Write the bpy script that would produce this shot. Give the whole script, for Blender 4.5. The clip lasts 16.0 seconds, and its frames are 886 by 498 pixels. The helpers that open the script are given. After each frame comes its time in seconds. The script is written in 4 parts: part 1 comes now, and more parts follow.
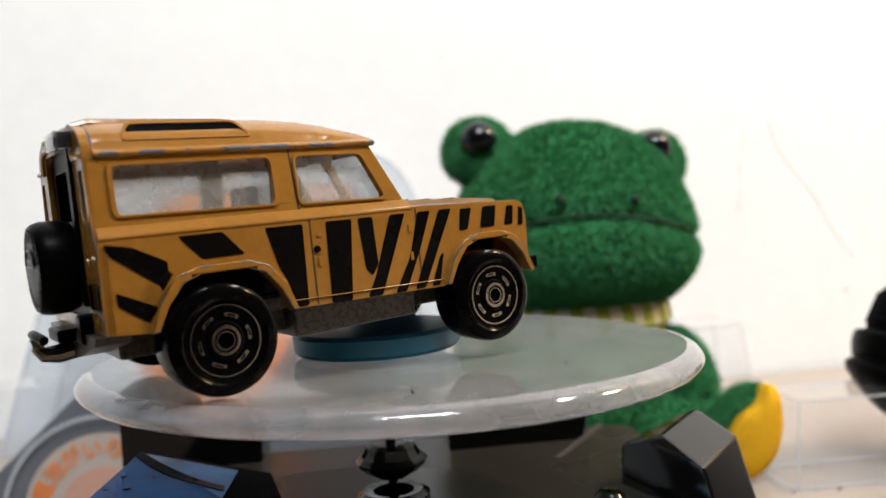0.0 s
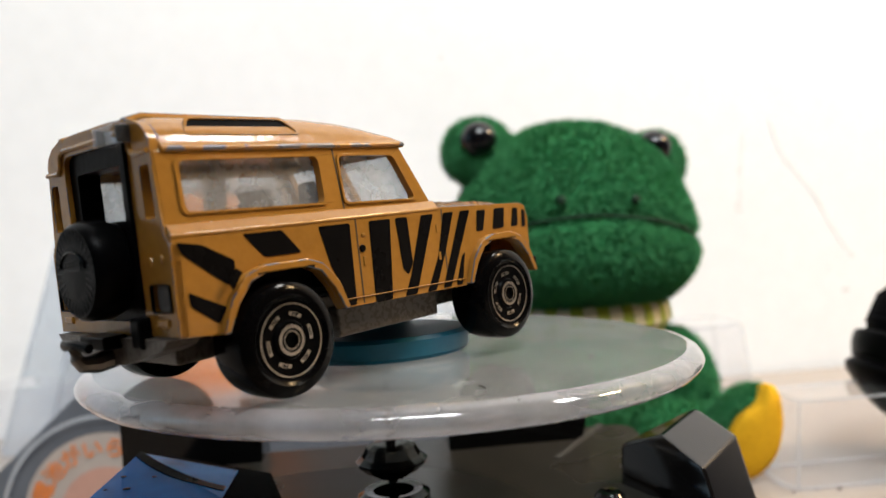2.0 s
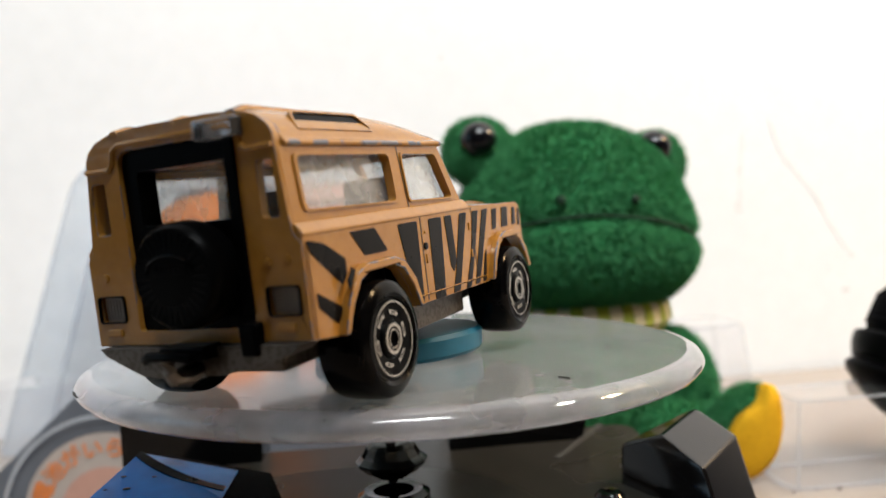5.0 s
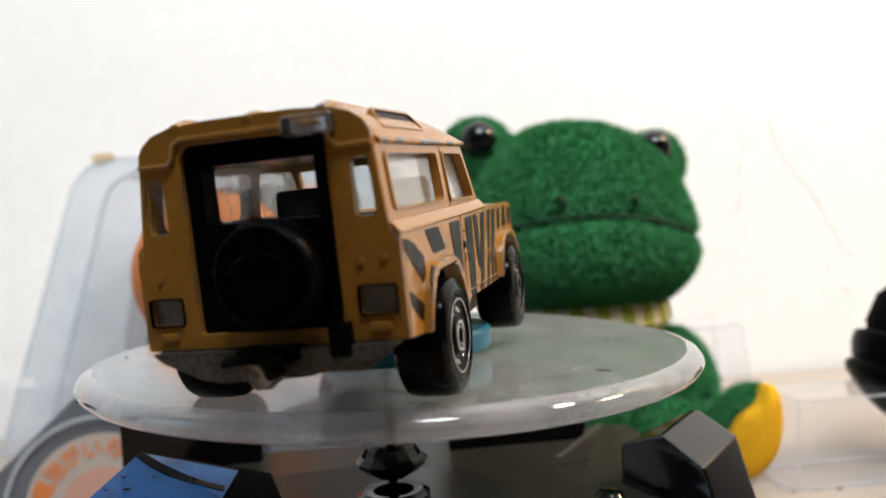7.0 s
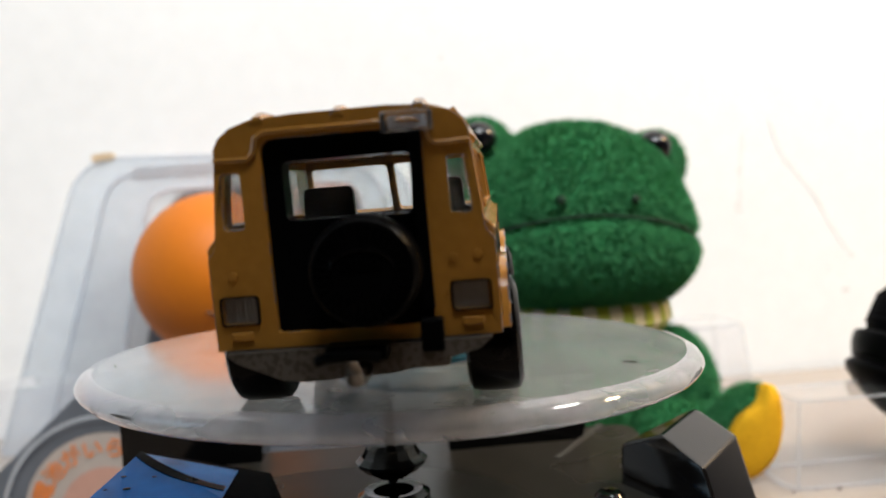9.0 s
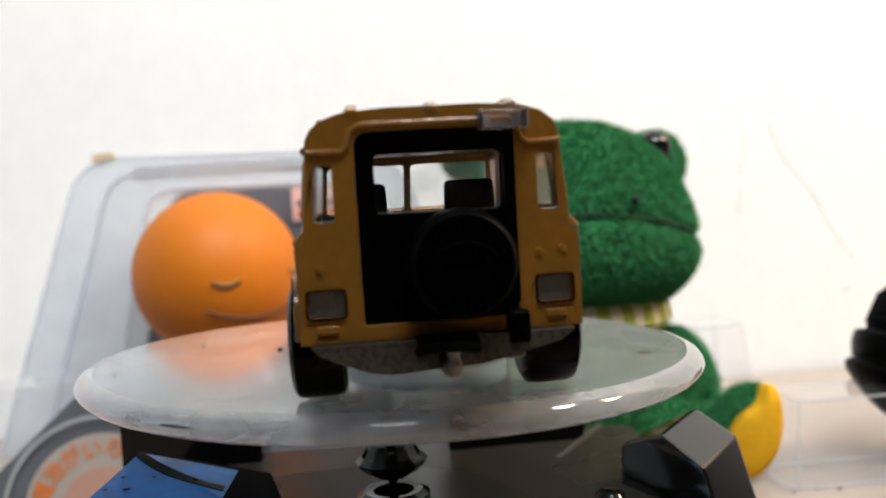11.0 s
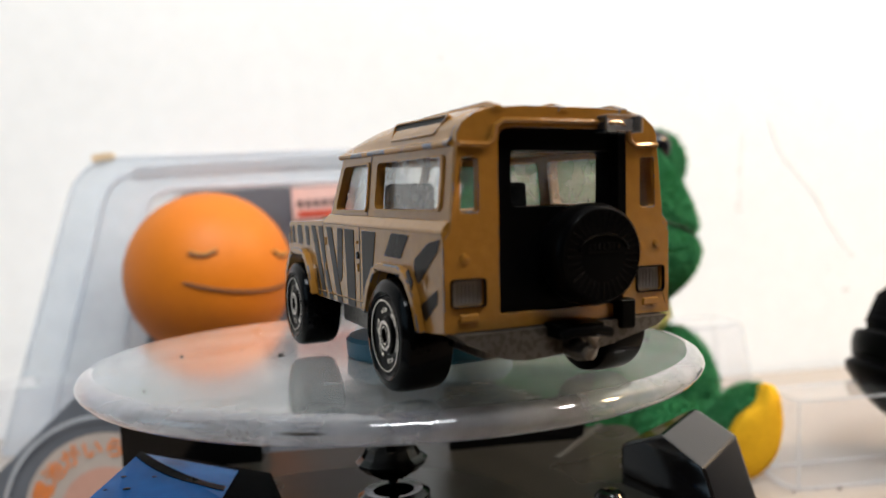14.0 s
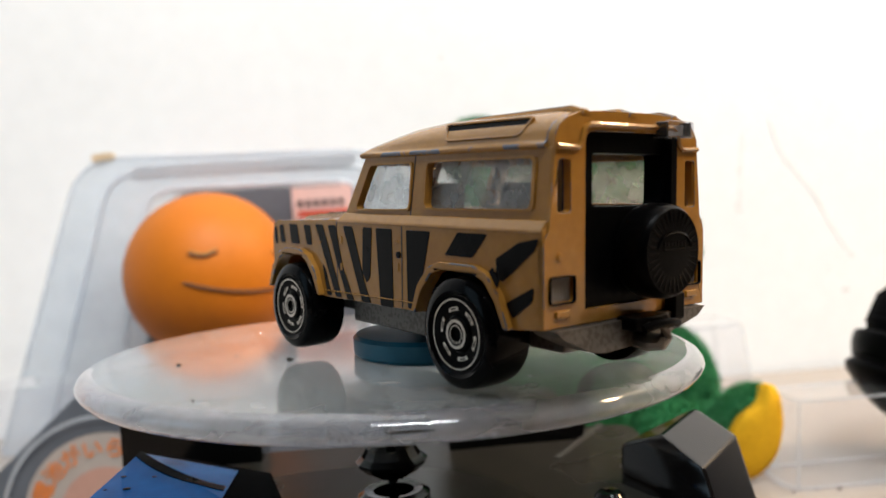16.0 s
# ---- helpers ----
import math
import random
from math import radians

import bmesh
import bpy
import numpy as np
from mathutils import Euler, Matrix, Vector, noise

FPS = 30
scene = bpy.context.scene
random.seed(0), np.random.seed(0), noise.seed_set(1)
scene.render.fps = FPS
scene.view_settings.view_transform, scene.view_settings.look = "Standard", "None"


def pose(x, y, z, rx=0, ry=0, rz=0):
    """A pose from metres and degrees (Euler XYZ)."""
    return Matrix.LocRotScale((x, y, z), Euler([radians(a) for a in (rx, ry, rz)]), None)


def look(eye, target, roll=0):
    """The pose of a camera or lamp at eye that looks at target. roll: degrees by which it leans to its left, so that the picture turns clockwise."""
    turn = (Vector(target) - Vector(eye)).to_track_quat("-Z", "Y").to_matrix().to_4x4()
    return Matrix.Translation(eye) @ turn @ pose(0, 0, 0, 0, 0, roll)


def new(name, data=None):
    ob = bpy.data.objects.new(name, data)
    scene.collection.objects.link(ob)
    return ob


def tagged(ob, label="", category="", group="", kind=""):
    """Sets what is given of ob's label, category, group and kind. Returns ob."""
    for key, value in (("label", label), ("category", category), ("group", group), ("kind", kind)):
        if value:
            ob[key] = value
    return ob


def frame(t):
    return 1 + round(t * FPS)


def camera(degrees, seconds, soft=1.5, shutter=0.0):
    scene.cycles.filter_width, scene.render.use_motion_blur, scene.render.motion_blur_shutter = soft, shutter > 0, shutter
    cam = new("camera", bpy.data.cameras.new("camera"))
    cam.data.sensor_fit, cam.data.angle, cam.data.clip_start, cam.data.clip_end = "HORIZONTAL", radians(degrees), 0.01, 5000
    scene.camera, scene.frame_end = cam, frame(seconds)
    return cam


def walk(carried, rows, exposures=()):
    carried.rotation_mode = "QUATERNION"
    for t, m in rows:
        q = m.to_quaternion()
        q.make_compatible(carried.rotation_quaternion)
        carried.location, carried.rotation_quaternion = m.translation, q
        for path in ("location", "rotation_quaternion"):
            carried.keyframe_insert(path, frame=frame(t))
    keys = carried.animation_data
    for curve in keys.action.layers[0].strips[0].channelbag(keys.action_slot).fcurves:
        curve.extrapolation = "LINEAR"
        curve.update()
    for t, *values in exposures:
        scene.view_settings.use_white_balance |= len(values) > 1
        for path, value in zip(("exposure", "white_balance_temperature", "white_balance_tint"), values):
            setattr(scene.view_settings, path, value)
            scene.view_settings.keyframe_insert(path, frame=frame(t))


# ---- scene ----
cam = camera(58.4, 16.0, soft=1.5)
EYE = Vector((0.0, -0.13347, 0.02167))
AIM = EYE + Vector((0.08315, 0.99581, -0.03806))
STILL = look(EYE, AIM, -3.86)
walk(cam, [(0.0, STILL), (16.0, STILL)], exposures=[(0.0, 0.0), (16.0, 0.0)])
cam.data.dof.use_dof = True
cam.data.dof.focus_distance = 0.112
cam.data.dof.aperture_fstop = 20.0

# ---- light: a cool window, a white and a warm lamp beside the desk, an added wall fill ----
world = bpy.data.worlds.new("room_air")
scene.world = world
world.use_nodes = True
world.node_tree.nodes["Background"].inputs[0].default_value = (0.9, 0.95, 1.0, 1)
world.node_tree.nodes["Background"].inputs[1].default_value = 0.05


def area_lamp(name, eye, target, sx, sy, power, colour):
    d = bpy.data.lights.new(name, "AREA")
    d.shape, d.size, d.size_y, d.energy, d.color = "RECTANGLE", sx, sy, power, colour
    ob = new(name, d)
    ob.matrix_world = look(eye, target)
    return ob


area_lamp("window_daylight", (-1.46, -0.20, 0.55), (0.0, 0.05, 0.05), 0.6, 0.9, 2.1, (0.55, 0.80, 1.0))
area_lamp("desk_lamp_light", (0.51, -0.05, 0.60), (0.05, 0.10, 0.03), 0.07, 0.07, 2.5, (1.0, 0.95, 0.88))
area_lamp("warm_lamp_light", (0.82, 0.03, 0.60), (0.05, 0.05, 0.03), 0.10, 0.10, 5.0, (1.0, 0.68, 0.36))
# Added fill: brightens the wall from an unseen source behind the view.
area_lamp("wall_fill_light", (0.12, -0.52, 0.95), (-0.20, 0.30, 0.12), 0.40, 0.40, 16.5, (0.93, 0.975, 1.0))

# ---- materials ----


def nodes_of(name):
    m = bpy.data.materials.new(name)
    m.use_nodes = True
    return m, m.node_tree.nodes, m.node_tree.links


def surface(name, colour, rough=0.5, metal=0.0, vary=0.12, grain=400.0, patch=40.0, bump=0.05, coat=0.0, island=0.0, objvar=0.0, spec=0.5):
    """A painted, plastic, metal or cloth surface with variation at two scales."""
    m, n, l = nodes_of(name)
    b = n["Principled BSDF"]
    co = n.new("ShaderNodeTexCoord")
    t1, t2 = n.new("ShaderNodeTexNoise"), n.new("ShaderNodeTexNoise")
    t1.inputs["Scale"].default_value, t2.inputs["Scale"].default_value = grain, patch
    t1.inputs["Detail"].default_value = t2.inputs["Detail"].default_value = 4
    l.new(co.outputs["Object"], t1.inputs["Vector"])
    l.new(co.outputs["Object"], t2.inputs["Vector"])
    add = n.new("ShaderNodeMath")
    add.operation = "ADD"
    l.new(t1.outputs["Fac"], add.inputs[0])
    l.new(t2.outputs["Fac"], add.inputs[1])
    last = add.outputs[0]
    if island:
        g = n.new("ShaderNodeNewGeometry")
        mul = n.new("ShaderNodeMath")
        mul.operation = "MULTIPLY_ADD"
        l.new(g.outputs["Random Per Island"], mul.inputs[0])
        mul.inputs[1].default_value = island
        l.new(last, mul.inputs[2])
        last = mul.outputs[0]
    ramp = n.new("ShaderNodeMapRange")
    ramp.inputs["From Min"].default_value, ramp.inputs["From Max"].default_value = 0.6, 1.4 + island
    ramp.inputs["To Min"].default_value, ramp.inputs["To Max"].default_value = 1 - vary, 1 + vary
    l.new(last, ramp.inputs["Value"])
    mix = n.new("ShaderNodeVectorMath")
    mix.operation = "SCALE"
    mix.inputs[0].default_value = colour
    l.new(ramp.outputs[0], mix.inputs["Scale"])
    l.new(mix.outputs[0], b.inputs["Base Color"])
    rr = n.new("ShaderNodeMapRange")
    rr.inputs["To Min"].default_value, rr.inputs["To Max"].default_value = max(0.02, rough - 0.08), min(1, rough + 0.08)
    l.new(t2.outputs["Fac"], rr.inputs["Value"])
    l.new(rr.outputs[0], b.inputs["Roughness"])
    b.inputs["Metallic"].default_value = metal
    b.inputs["Specular IOR Level"].default_value = spec
    b.inputs["Coat Weight"].default_value = coat
    if bump:
        bp = n.new("ShaderNodeBump")
        bp.inputs["Strength"].default_value, bp.inputs["Distance"].default_value = bump, 0.0004
        l.new(t1.outputs["Fac"], bp.inputs["Height"])
        l.new(bp.outputs[0], b.inputs["Normal"])
    return m


def chipped(name, colour, under, grain, level, rough=0.3):
    """Paint that is worn through to the metal in patches."""
    m = surface(name, colour, rough, 0, 0.1, 900, 60, 0.05)
    n, l = m.node_tree.nodes, m.node_tree.links
    b = n["Principled BSDF"]
    co, t = n.new("ShaderNodeTexCoord"), n.new("ShaderNodeTexNoise")
    t.inputs["Scale"].default_value, t.inputs["Detail"].default_value = grain, 5
    l.new(co.outputs["Object"], t.inputs["Vector"])
    r = n.new("ShaderNodeMapRange")
    r.inputs["From Min"].default_value, r.inputs["From Max"].default_value = level, level + 0.05
    l.new(t.outputs["Fac"], r.inputs["Value"])
    mx = n.new("ShaderNodeMix")
    mx.data_type = "RGBA"
    src = b.inputs["Base Color"].links[0].from_socket
    l.new(r.outputs[0], mx.inputs["Factor"])
    l.new(src, mx.inputs["A"])
    mx.inputs["B"].default_value = (*under, 1)
    l.new(mx.outputs["Result"], b.inputs["Base Color"])
    mr = n.new("ShaderNodeMath")
    mr.operation = "MULTIPLY"
    mr.inputs[1].default_value = 0.3
    l.new(r.outputs[0], mr.inputs[0])
    l.new(mr.outputs[0], b.inputs["Metallic"])
    return m


def clear(name, tint, milk, milk_colour=(0.85, 0.87, 0.88), ior=1.45, rough=0.05, dirt=0.0, dirt_scale=300.0):
    """Thin clear plastic: see-through, partly milky, glossy at grazing angles."""
    m, n, l = nodes_of(name)
    n.remove(n["Principled BSDF"])
    out = n["Material Output"]
    tr, df, tl, gl = n.new("ShaderNodeBsdfTransparent"), n.new("ShaderNodeBsdfDiffuse"), n.new("ShaderNodeBsdfTranslucent"), n.new("ShaderNodeBsdfGlossy")
    tr.inputs[0].default_value = (*tint, 1)
    df.inputs[0].default_value = (*milk_colour, 1)
    tl.inputs[0].default_value = (*milk_colour, 1)
    gl.inputs["Color"].default_value = (1, 1, 1, 1)
    gl.inputs["Roughness"].default_value = rough
    co, t = n.new("ShaderNodeTexCoord"), n.new("ShaderNodeTexNoise")
    t.inputs["Scale"].default_value, t.inputs["Detail"].default_value = dirt_scale, 6
    l.new(co.outputs["Object"], t.inputs["Vector"])
    mr = n.new("ShaderNodeMapRange")
    mr.inputs["From Min"].default_value, mr.inputs["From Max"].default_value = 0.35, 0.75
    mr.inputs["To Min"].default_value, mr.inputs["To Max"].default_value = max(0, milk - dirt), min(1, milk + dirt)
    l.new(t.outputs["Fac"], mr.inputs["Value"])
    m0, m1, m2 = n.new("ShaderNodeMixShader"), n.new("ShaderNodeMixShader"), n.new("ShaderNodeMixShader")
    m0.inputs[0].default_value = 0.5
    l.new(df.outputs[0], m0.inputs[1])
    l.new(tl.outputs[0], m0.inputs[2])
    l.new(mr.outputs[0], m1.inputs[0])
    l.new(tr.outputs[0], m1.inputs[1])
    l.new(m0.outputs[0], m1.inputs[2])
    f0 = ((ior - 1) / (ior + 1)) ** 2
    lw, pw, ma = n.new("ShaderNodeLayerWeight"), n.new("ShaderNodeMath"), n.new("ShaderNodeMath")
    lw.inputs["Blend"].default_value = 0.5
    pw.operation, ma.operation = "POWER", "MULTIPLY_ADD"
    pw.inputs[1].default_value = 5.0
    l.new(lw.outputs["Facing"], pw.inputs[0])
    l.new(pw.outputs[0], ma.inputs[0])
    ma.inputs[1].default_value, ma.inputs[2].default_value = 1 - f0, f0
    l.new(ma.outputs[0], m2.inputs[0])
    l.new(m1.outputs[0], m2.inputs[1])
    l.new(gl.outputs[0], m2.inputs[2])
    l.new(m2.outputs[0], out.inputs["Surface"])
    return m


OCHRE = (0.345, 0.158, 0.027)
PAINT = surface("ochre_enamel", OCHRE, 0.17, 0, 0.12, 800, 70, 0.17, spec=0.5)
WORN = chipped("worn_ochre_edge", OCHRE, (0.135, 0.138, 0.155), 300, 0.475, 0.26)
STRIPE = surface("black_tampo_print", (0.004, 0.0035, 0.0035), 0.28, 0, 0.3, 700, 90, 0.03, spec=0.08)
BLACKP = surface("black_plastic", (0.002, 0.002, 0.0022), 0.30, 0, 0.25, 700, 80, 0.08, spec=0.035)
RUBBER = surface("tyre_black_plastic", (0.002, 0.0019, 0.002), 0.15, 0, 0.25, 800, 90, 0.05, spec=0.07)
GLOSSB = surface("glossy_black_plastic", (0.003, 0.003, 0.0035), 0.07, 0, 0.2, 500, 60, 0.0, spec=0.42)
CHROME = surface("hot_foil_chrome", (0.45, 0.42, 0.38), 0.22, 1, 0.12, 900, 200, 0.05)
STEEL = surface("worn_dull_steel", (0.15, 0.135, 0.12), 0.28, 1, 0.25, 900, 150, 0.1)
SILVER = surface("bright_foil", (0.85, 0.85, 0.85), 0.34, 1, 0.08, 900, 200, 0.05)
CAST = chipped("bare_zinc_chassis", (0.090, 0.079, 0.067), (0.066, 0.055, 0.045), 1500, 0.50, 0.32)
LENS = surface("grey_lamp_recess", (0.27, 0.265, 0.26), 0.4, 0, 0.15, 900, 200, 0.08)
SEAM = surface("dark_panel_gap", (0.05, 0.026, 0.008), 0.6, 0, 0.1, 700, 100, 0)
WINDOW = clear("clear_window", (0.97, 0.98, 0.98), 0.06, (0.80, 0.80, 0.80), 1.40, 0.08, 0.06, 240)
SIDEWIN = clear("cloudy_side_window", (0.97, 0.98, 0.98), 0.30, (0.84, 0.84, 0.84), 1.45, 0.10, 0.07, 500)
LAMPCLEAR = clear("clear_lamp_plastic", (0.86, 0.86, 0.89), 0.12, (0.8, 0.8, 0.82), 1.7, 0.04, 0.08, 400)
DISCTOP = clear("clear_acrylic_disc", (0.78, 0.82, 0.82), 0.37, (0.80, 0.82, 0.82), 1.50, 0.10, 0.09, 170)
DISCRIM = clear("milky_acrylic_rim", (0.84, 0.85, 0.91), 0.34, (0.86, 0.83, 0.88), 1.7, 0.05, 0.14, 90)
PUCK = surface("blue_putty", (0.003, 0.125, 0.21), 0.45, 0, 0.12, 500, 80, 0.10)
PLUSH = surface("green_plush", (0.052, 0.232, 0.090), 0.9, 0, 0.30, 260, 60, 0.0, island=0.7, spec=0.15)
SKIN = surface("green_plush_base", (0.030, 0.178, 0.064), 0.95, 0, 0.25, 500, 60, 0.2, spec=0.1)
FELT = surface("yellow_felt", (0.72, 0.38, 0.012), 0.9, 0, 0.12, 900, 80, 0.35, spec=0.2)
BEAD = surface("black_bead", (0.004, 0.004, 0.005), 0.05, 0, 0.1, 200, 60, 0, spec=0.3)
THREAD = surface("dark_thread", (0.006, 0.030, 0.012), 0.9, 0, 0.3, 900, 100, 0.2)
SCARFA = surface("cream_cotton", (0.72, 0.66, 0.45), 0.9, 0, 0.1, 900, 80, 0.3)
SCARFB = surface("olive_cotton", (0.33, 0.38, 0.05), 0.9, 0, 0.1, 900, 80, 0.3)
ORANGE = surface("orange_foam_rubber", (0.56, 0.150, 0.005), 0.55, 0, 0.06, 500, 35, 0.06, spec=0.3)
FACEINK = surface("brown_ink", (0.10, 0.035, 0.008), 0.7, 0, 0.2, 700, 100, 0)
SHEENINK = surface("tan_sheen_ink", (0.55, 0.36, 0.12), 0.7, 0, 0.2, 700, 100, 0)
BLISTER = clear("clear_blister_plastic", (0.92, 0.94, 0.97), 0.44, (0.86, 0.895, 0.925), 1.45, 0.06, 0.10, 30)
RIDGEGLINT = clear("ridge_and_highlight", (0.95, 0.96, 0.98), 0.55, (0.85, 0.88, 0.92), 1.5, 0.08, 0.1, 40)
BANDGREY = surface("pale_grey_band", (0.46, 0.48, 0.52), 0.5, 0, 0.06, 300, 30, 0.03)
TAN = surface("tan_tape", (0.62, 0.47, 0.30), 0.6, 0, 0.1, 300, 60, 0.05)
BLISTERX = clear("clear_blister_wall", (0.97, 0.97, 0.98), 0.05, (0.80, 0.84, 0.88), 1.30, 0.05, 0.03, 40)
CARDGREY = surface("grey_backing_card", (0.115, 0.118, 0.135), 0.7, 0, 0.08, 300, 20, 0.05)
CARDDARK = surface("dark_insert_card", (0.10, 0.11, 0.13), 0.6, 0, 0.1, 300, 20, 0.05)
# White sticker paper, darkened in its colour for the shade it lies in.
SHADEDPAPER = surface("shaded_white_paper", (0.40, 0.345, 0.31), 0.6, 0, 0.05, 500, 40, 0.05)
PINK = surface("pale_pink_sticker", (0.78, 0.50, 0.44), 0.6, 0, 0.06, 400, 40, 0.05)
SHADEDPEACH = surface("shaded_peach_centre", (0.48, 0.27, 0.21), 0.6, 0, 0.06, 400, 40, 0.05)
REDINK = surface("red_ink", (0.62, 0.07, 0.03), 0.6, 0, 0.1, 500, 60, 0)
DARKINK = surface("dark_ink", (0.05, 0.03, 0.03), 0.6, 0, 0.1, 500, 60, 0)
ORANGEINK = surface("orange_ink", (0.70, 0.20, 0.04), 0.6, 0, 0.1, 500, 60, 0)
# Cell blue, deepened to stand in for the window's blue reflection.
SOLAR = surface("reflection_blue_cell", (0.004, 0.105, 0.36), 0.10, 0.0, 0.5, 160, 50, 0.02, spec=0.2)
MATTEB = surface("matt_black_plastic", (0.003, 0.003, 0.0035), 0.7, 0, 0.3, 500, 60, 0.03, spec=0.02)
POSTB = surface("polished_black_plastic", (0.006, 0.005, 0.005), 0.06, 0, 0.3, 500, 60, 0.01, spec=0.45)
BASETOP = surface("glossy_base_top", (0.032, 0.029, 0.024), 0.30, 0, 0.15, 300, 30, 0.0, spec=0.16)
WALL = surface("white_wall_paint", (0.87, 0.865, 0.86), 0.7, 0, 0.035, 120, 9, 0.15)
SCUFF = surface("wall_scuff", (0.835, 0.82, 0.81), 0.7, 0, 0.2, 800, 90, 0.1)
TABLE = surface("pale_laminate", (0.37, 0.315, 0.27), 0.35, 0, 0.06, 300, 15, 0.05)
DARKROOM = surface("near_black_room_paint", (0.075, 0.07, 0.065), 0.8, 0, 0.08, 20, 2, 0.05)
CEILPAINT = surface("ceiling_paint", (0.78, 0.75, 0.72), 0.8, 0, 0.04, 20, 2, 0.05)
FLOORMAT = surface("wood_floor", (0.22, 0.14, 0.08), 0.5, 0, 0.2, 60, 5, 0.05)
STRIPGREY = surface("dim_grey_plastic", (0.07, 0.066, 0.06), 0.4, 0, 0.2, 500, 60, 0.05)
SPECK = surface("dark_speck", (0.03, 0.025, 0.02), 0.8, 0, 0.2, 900, 100, 0)

# ---- building helpers; lengths in centimetres ----
CM = 0.01


def part(name, bm, material, parent=None, label="", bevel=0.0, edge=None, smooth=False, kind=""):
    """Links a bmesh, drawn in centimetres, as one mesh object under its thing or part."""
    bmesh.ops.recalc_face_normals(bm, faces=bm.faces[:])
    for v in bm.verts:
        v.co *= CM
    for f in bm.faces:
        f.smooth = smooth or bevel > 0
    me = bpy.data.meshes.new(name)
    bm.to_mesh(me)
    bm.free()
    if smooth or bevel:
        me.set_sharp_from_angle(angle=radians(35))
    me.materials.append(material)
    ob = new(name, me)
    if parent:
        ob.parent = parent
    if bevel:
        b = ob.modifiers.new("bevel", "BEVEL")
        b.width, b.segments, b.limit_method, b.angle_limit = bevel * CM, 3, "ANGLE", radians(35)
        b.harden_normals = True
        b.use_clamp_overlap = True
        if edge:
            me.materials.append(edge)
            b.material = 1
    if label or kind:
        tagged(ob, label, kind=kind)
    return ob


def thing(name, label, category, at=(0, 0, 0), group=""):
    ob = new(name)
    ob.empty_display_size = 0.005
    ob.location = Vector(at) * CM
    return tagged(ob, label, category, group)


def prism(bm, loops, w0, w1, put):
    """A plate from an outline with holes: points (u, v), from depth w0 to w1, placed by put(u, v, w)."""
    flat = [[Vector((u, v, 0)) for u, v in loop] for loop in loops]
    from mathutils.geometry import tessellate_polygon
    tris = tessellate_polygon(flat)
    pts = [p for loop in loops for p in loop]
    a = [bm.verts.new(put(u, v, w0)) for u, v in pts]
    b = [bm.verts.new(put(u, v, w1)) for u, v in pts]
    for t in tris:
        try:
            bm.faces.new([a[i] for i in t])
            bm.faces.new([b[i] for i in reversed(t)])
        except ValueError:
            pass
    k = 0
    for loop in loops:
        n = len(loop)
        for i in range(n):
            j = (i + 1) % n
            bm.faces.new((a[k + i], a[k + j], b[k + j], b[k + i]))
        k += n
    return bm


def rounded(pts, r, n=4):
    """The outline pts with its corners rounded by r (a number, or one for each corner)."""
    out = []
    m = len(pts)
    for i in range(m):
        p, a, b = Vector(pts[i]), Vector(pts[i - 1]), Vector(pts[(i + 1) % m])
        q = r if isinstance(r, (int, float)) else r[i]
        if q <= 0:
            out.append(tuple(p))
            continue
        da, db = (a - p), (b - p)
        q = min(q, da.length * 0.48, db.length * 0.48)
        s, e = p + da.normalized() * q, p + db.normalized() * q
        for k in range(n + 1):
            t = k / n
            out.append(tuple((1 - t) ** 2 * s + 2 * t * (1 - t) * p + t * t * e))
    return out


def rect(u0, v0, u1, v1, r=0.0, n=4):
    pts = [(u0, v0), (u1, v0), (u1, v1), (u0, v1)]
    return rounded(pts, r, n) if r else pts


def lathe(bm, profile, n=32, m=None, closed=False):
    """Turns (r, z) points about z; m places the result."""
    m = m or Matrix()
    rings = []
    for r, z in profile:
        if r < 1e-6:
            rings.append([bm.verts.new(m @ Vector((0, 0, z)))])
        else:
            rings.append([bm.verts.new(m @ Vector((r * math.cos(2 * math.pi * i / n), r * math.sin(2 * math.pi * i / n), z))) for i in range(n)])
    pairs = list(zip(rings, rings[1:])) + ([(rings[-1], rings[0])] if closed else [])
    for a, b in pairs:
        for i in range(n):
            j = (i + 1) % n
            if len(a) == 1 and len(b) > 1:
                bm.faces.new((a[0], b[i], b[j]))
            elif len(b) == 1 and len(a) > 1:
                bm.faces.new((a[i], a[j], b[0]))
            elif len(a) > 1:
                bm.faces.new((a[i], a[j], b[j], b[i]))
    return bm


def loft(bm, sections, caps=True, ring=False):
    """Skins a row of sections that have equally many points."""
    rows = [[bm.verts.new(p) for p in s] for s in sections]
    n = len(rows[0])
    for a, b in zip(rows, rows[1:]):
        for i in range(n if ring else n - 1):
            j = (i + 1) % n
            bm.faces.new((a[i], a[j], b[j], b[i]))
    if caps:
        for s in (rows[0], rows[-1]):
            bm.faces.new(s)
    return bm


def box(bm, c, s, m=None):
    m = (m or Matrix())
    r = bmesh.ops.create_cube(bm, size=1, matrix=Matrix.Translation(c) @ m @ Matrix.Diagonal((*s, 1)))
    return r["verts"]


def hull(bm, pts):
    vs = [bm.verts.new(p) for p in pts]
    r = bmesh.ops.convex_hull(bm, input=vs)
    bmesh.ops.delete(bm, geom=[g for g in r["geom_interior"] if isinstance(g, bmesh.types.BMVert)], context="VERTS")
    bmesh.ops.dissolve_limit(bm, angle_limit=radians(2), verts=bm.verts[:], edges=bm.edges[:])
    return bm


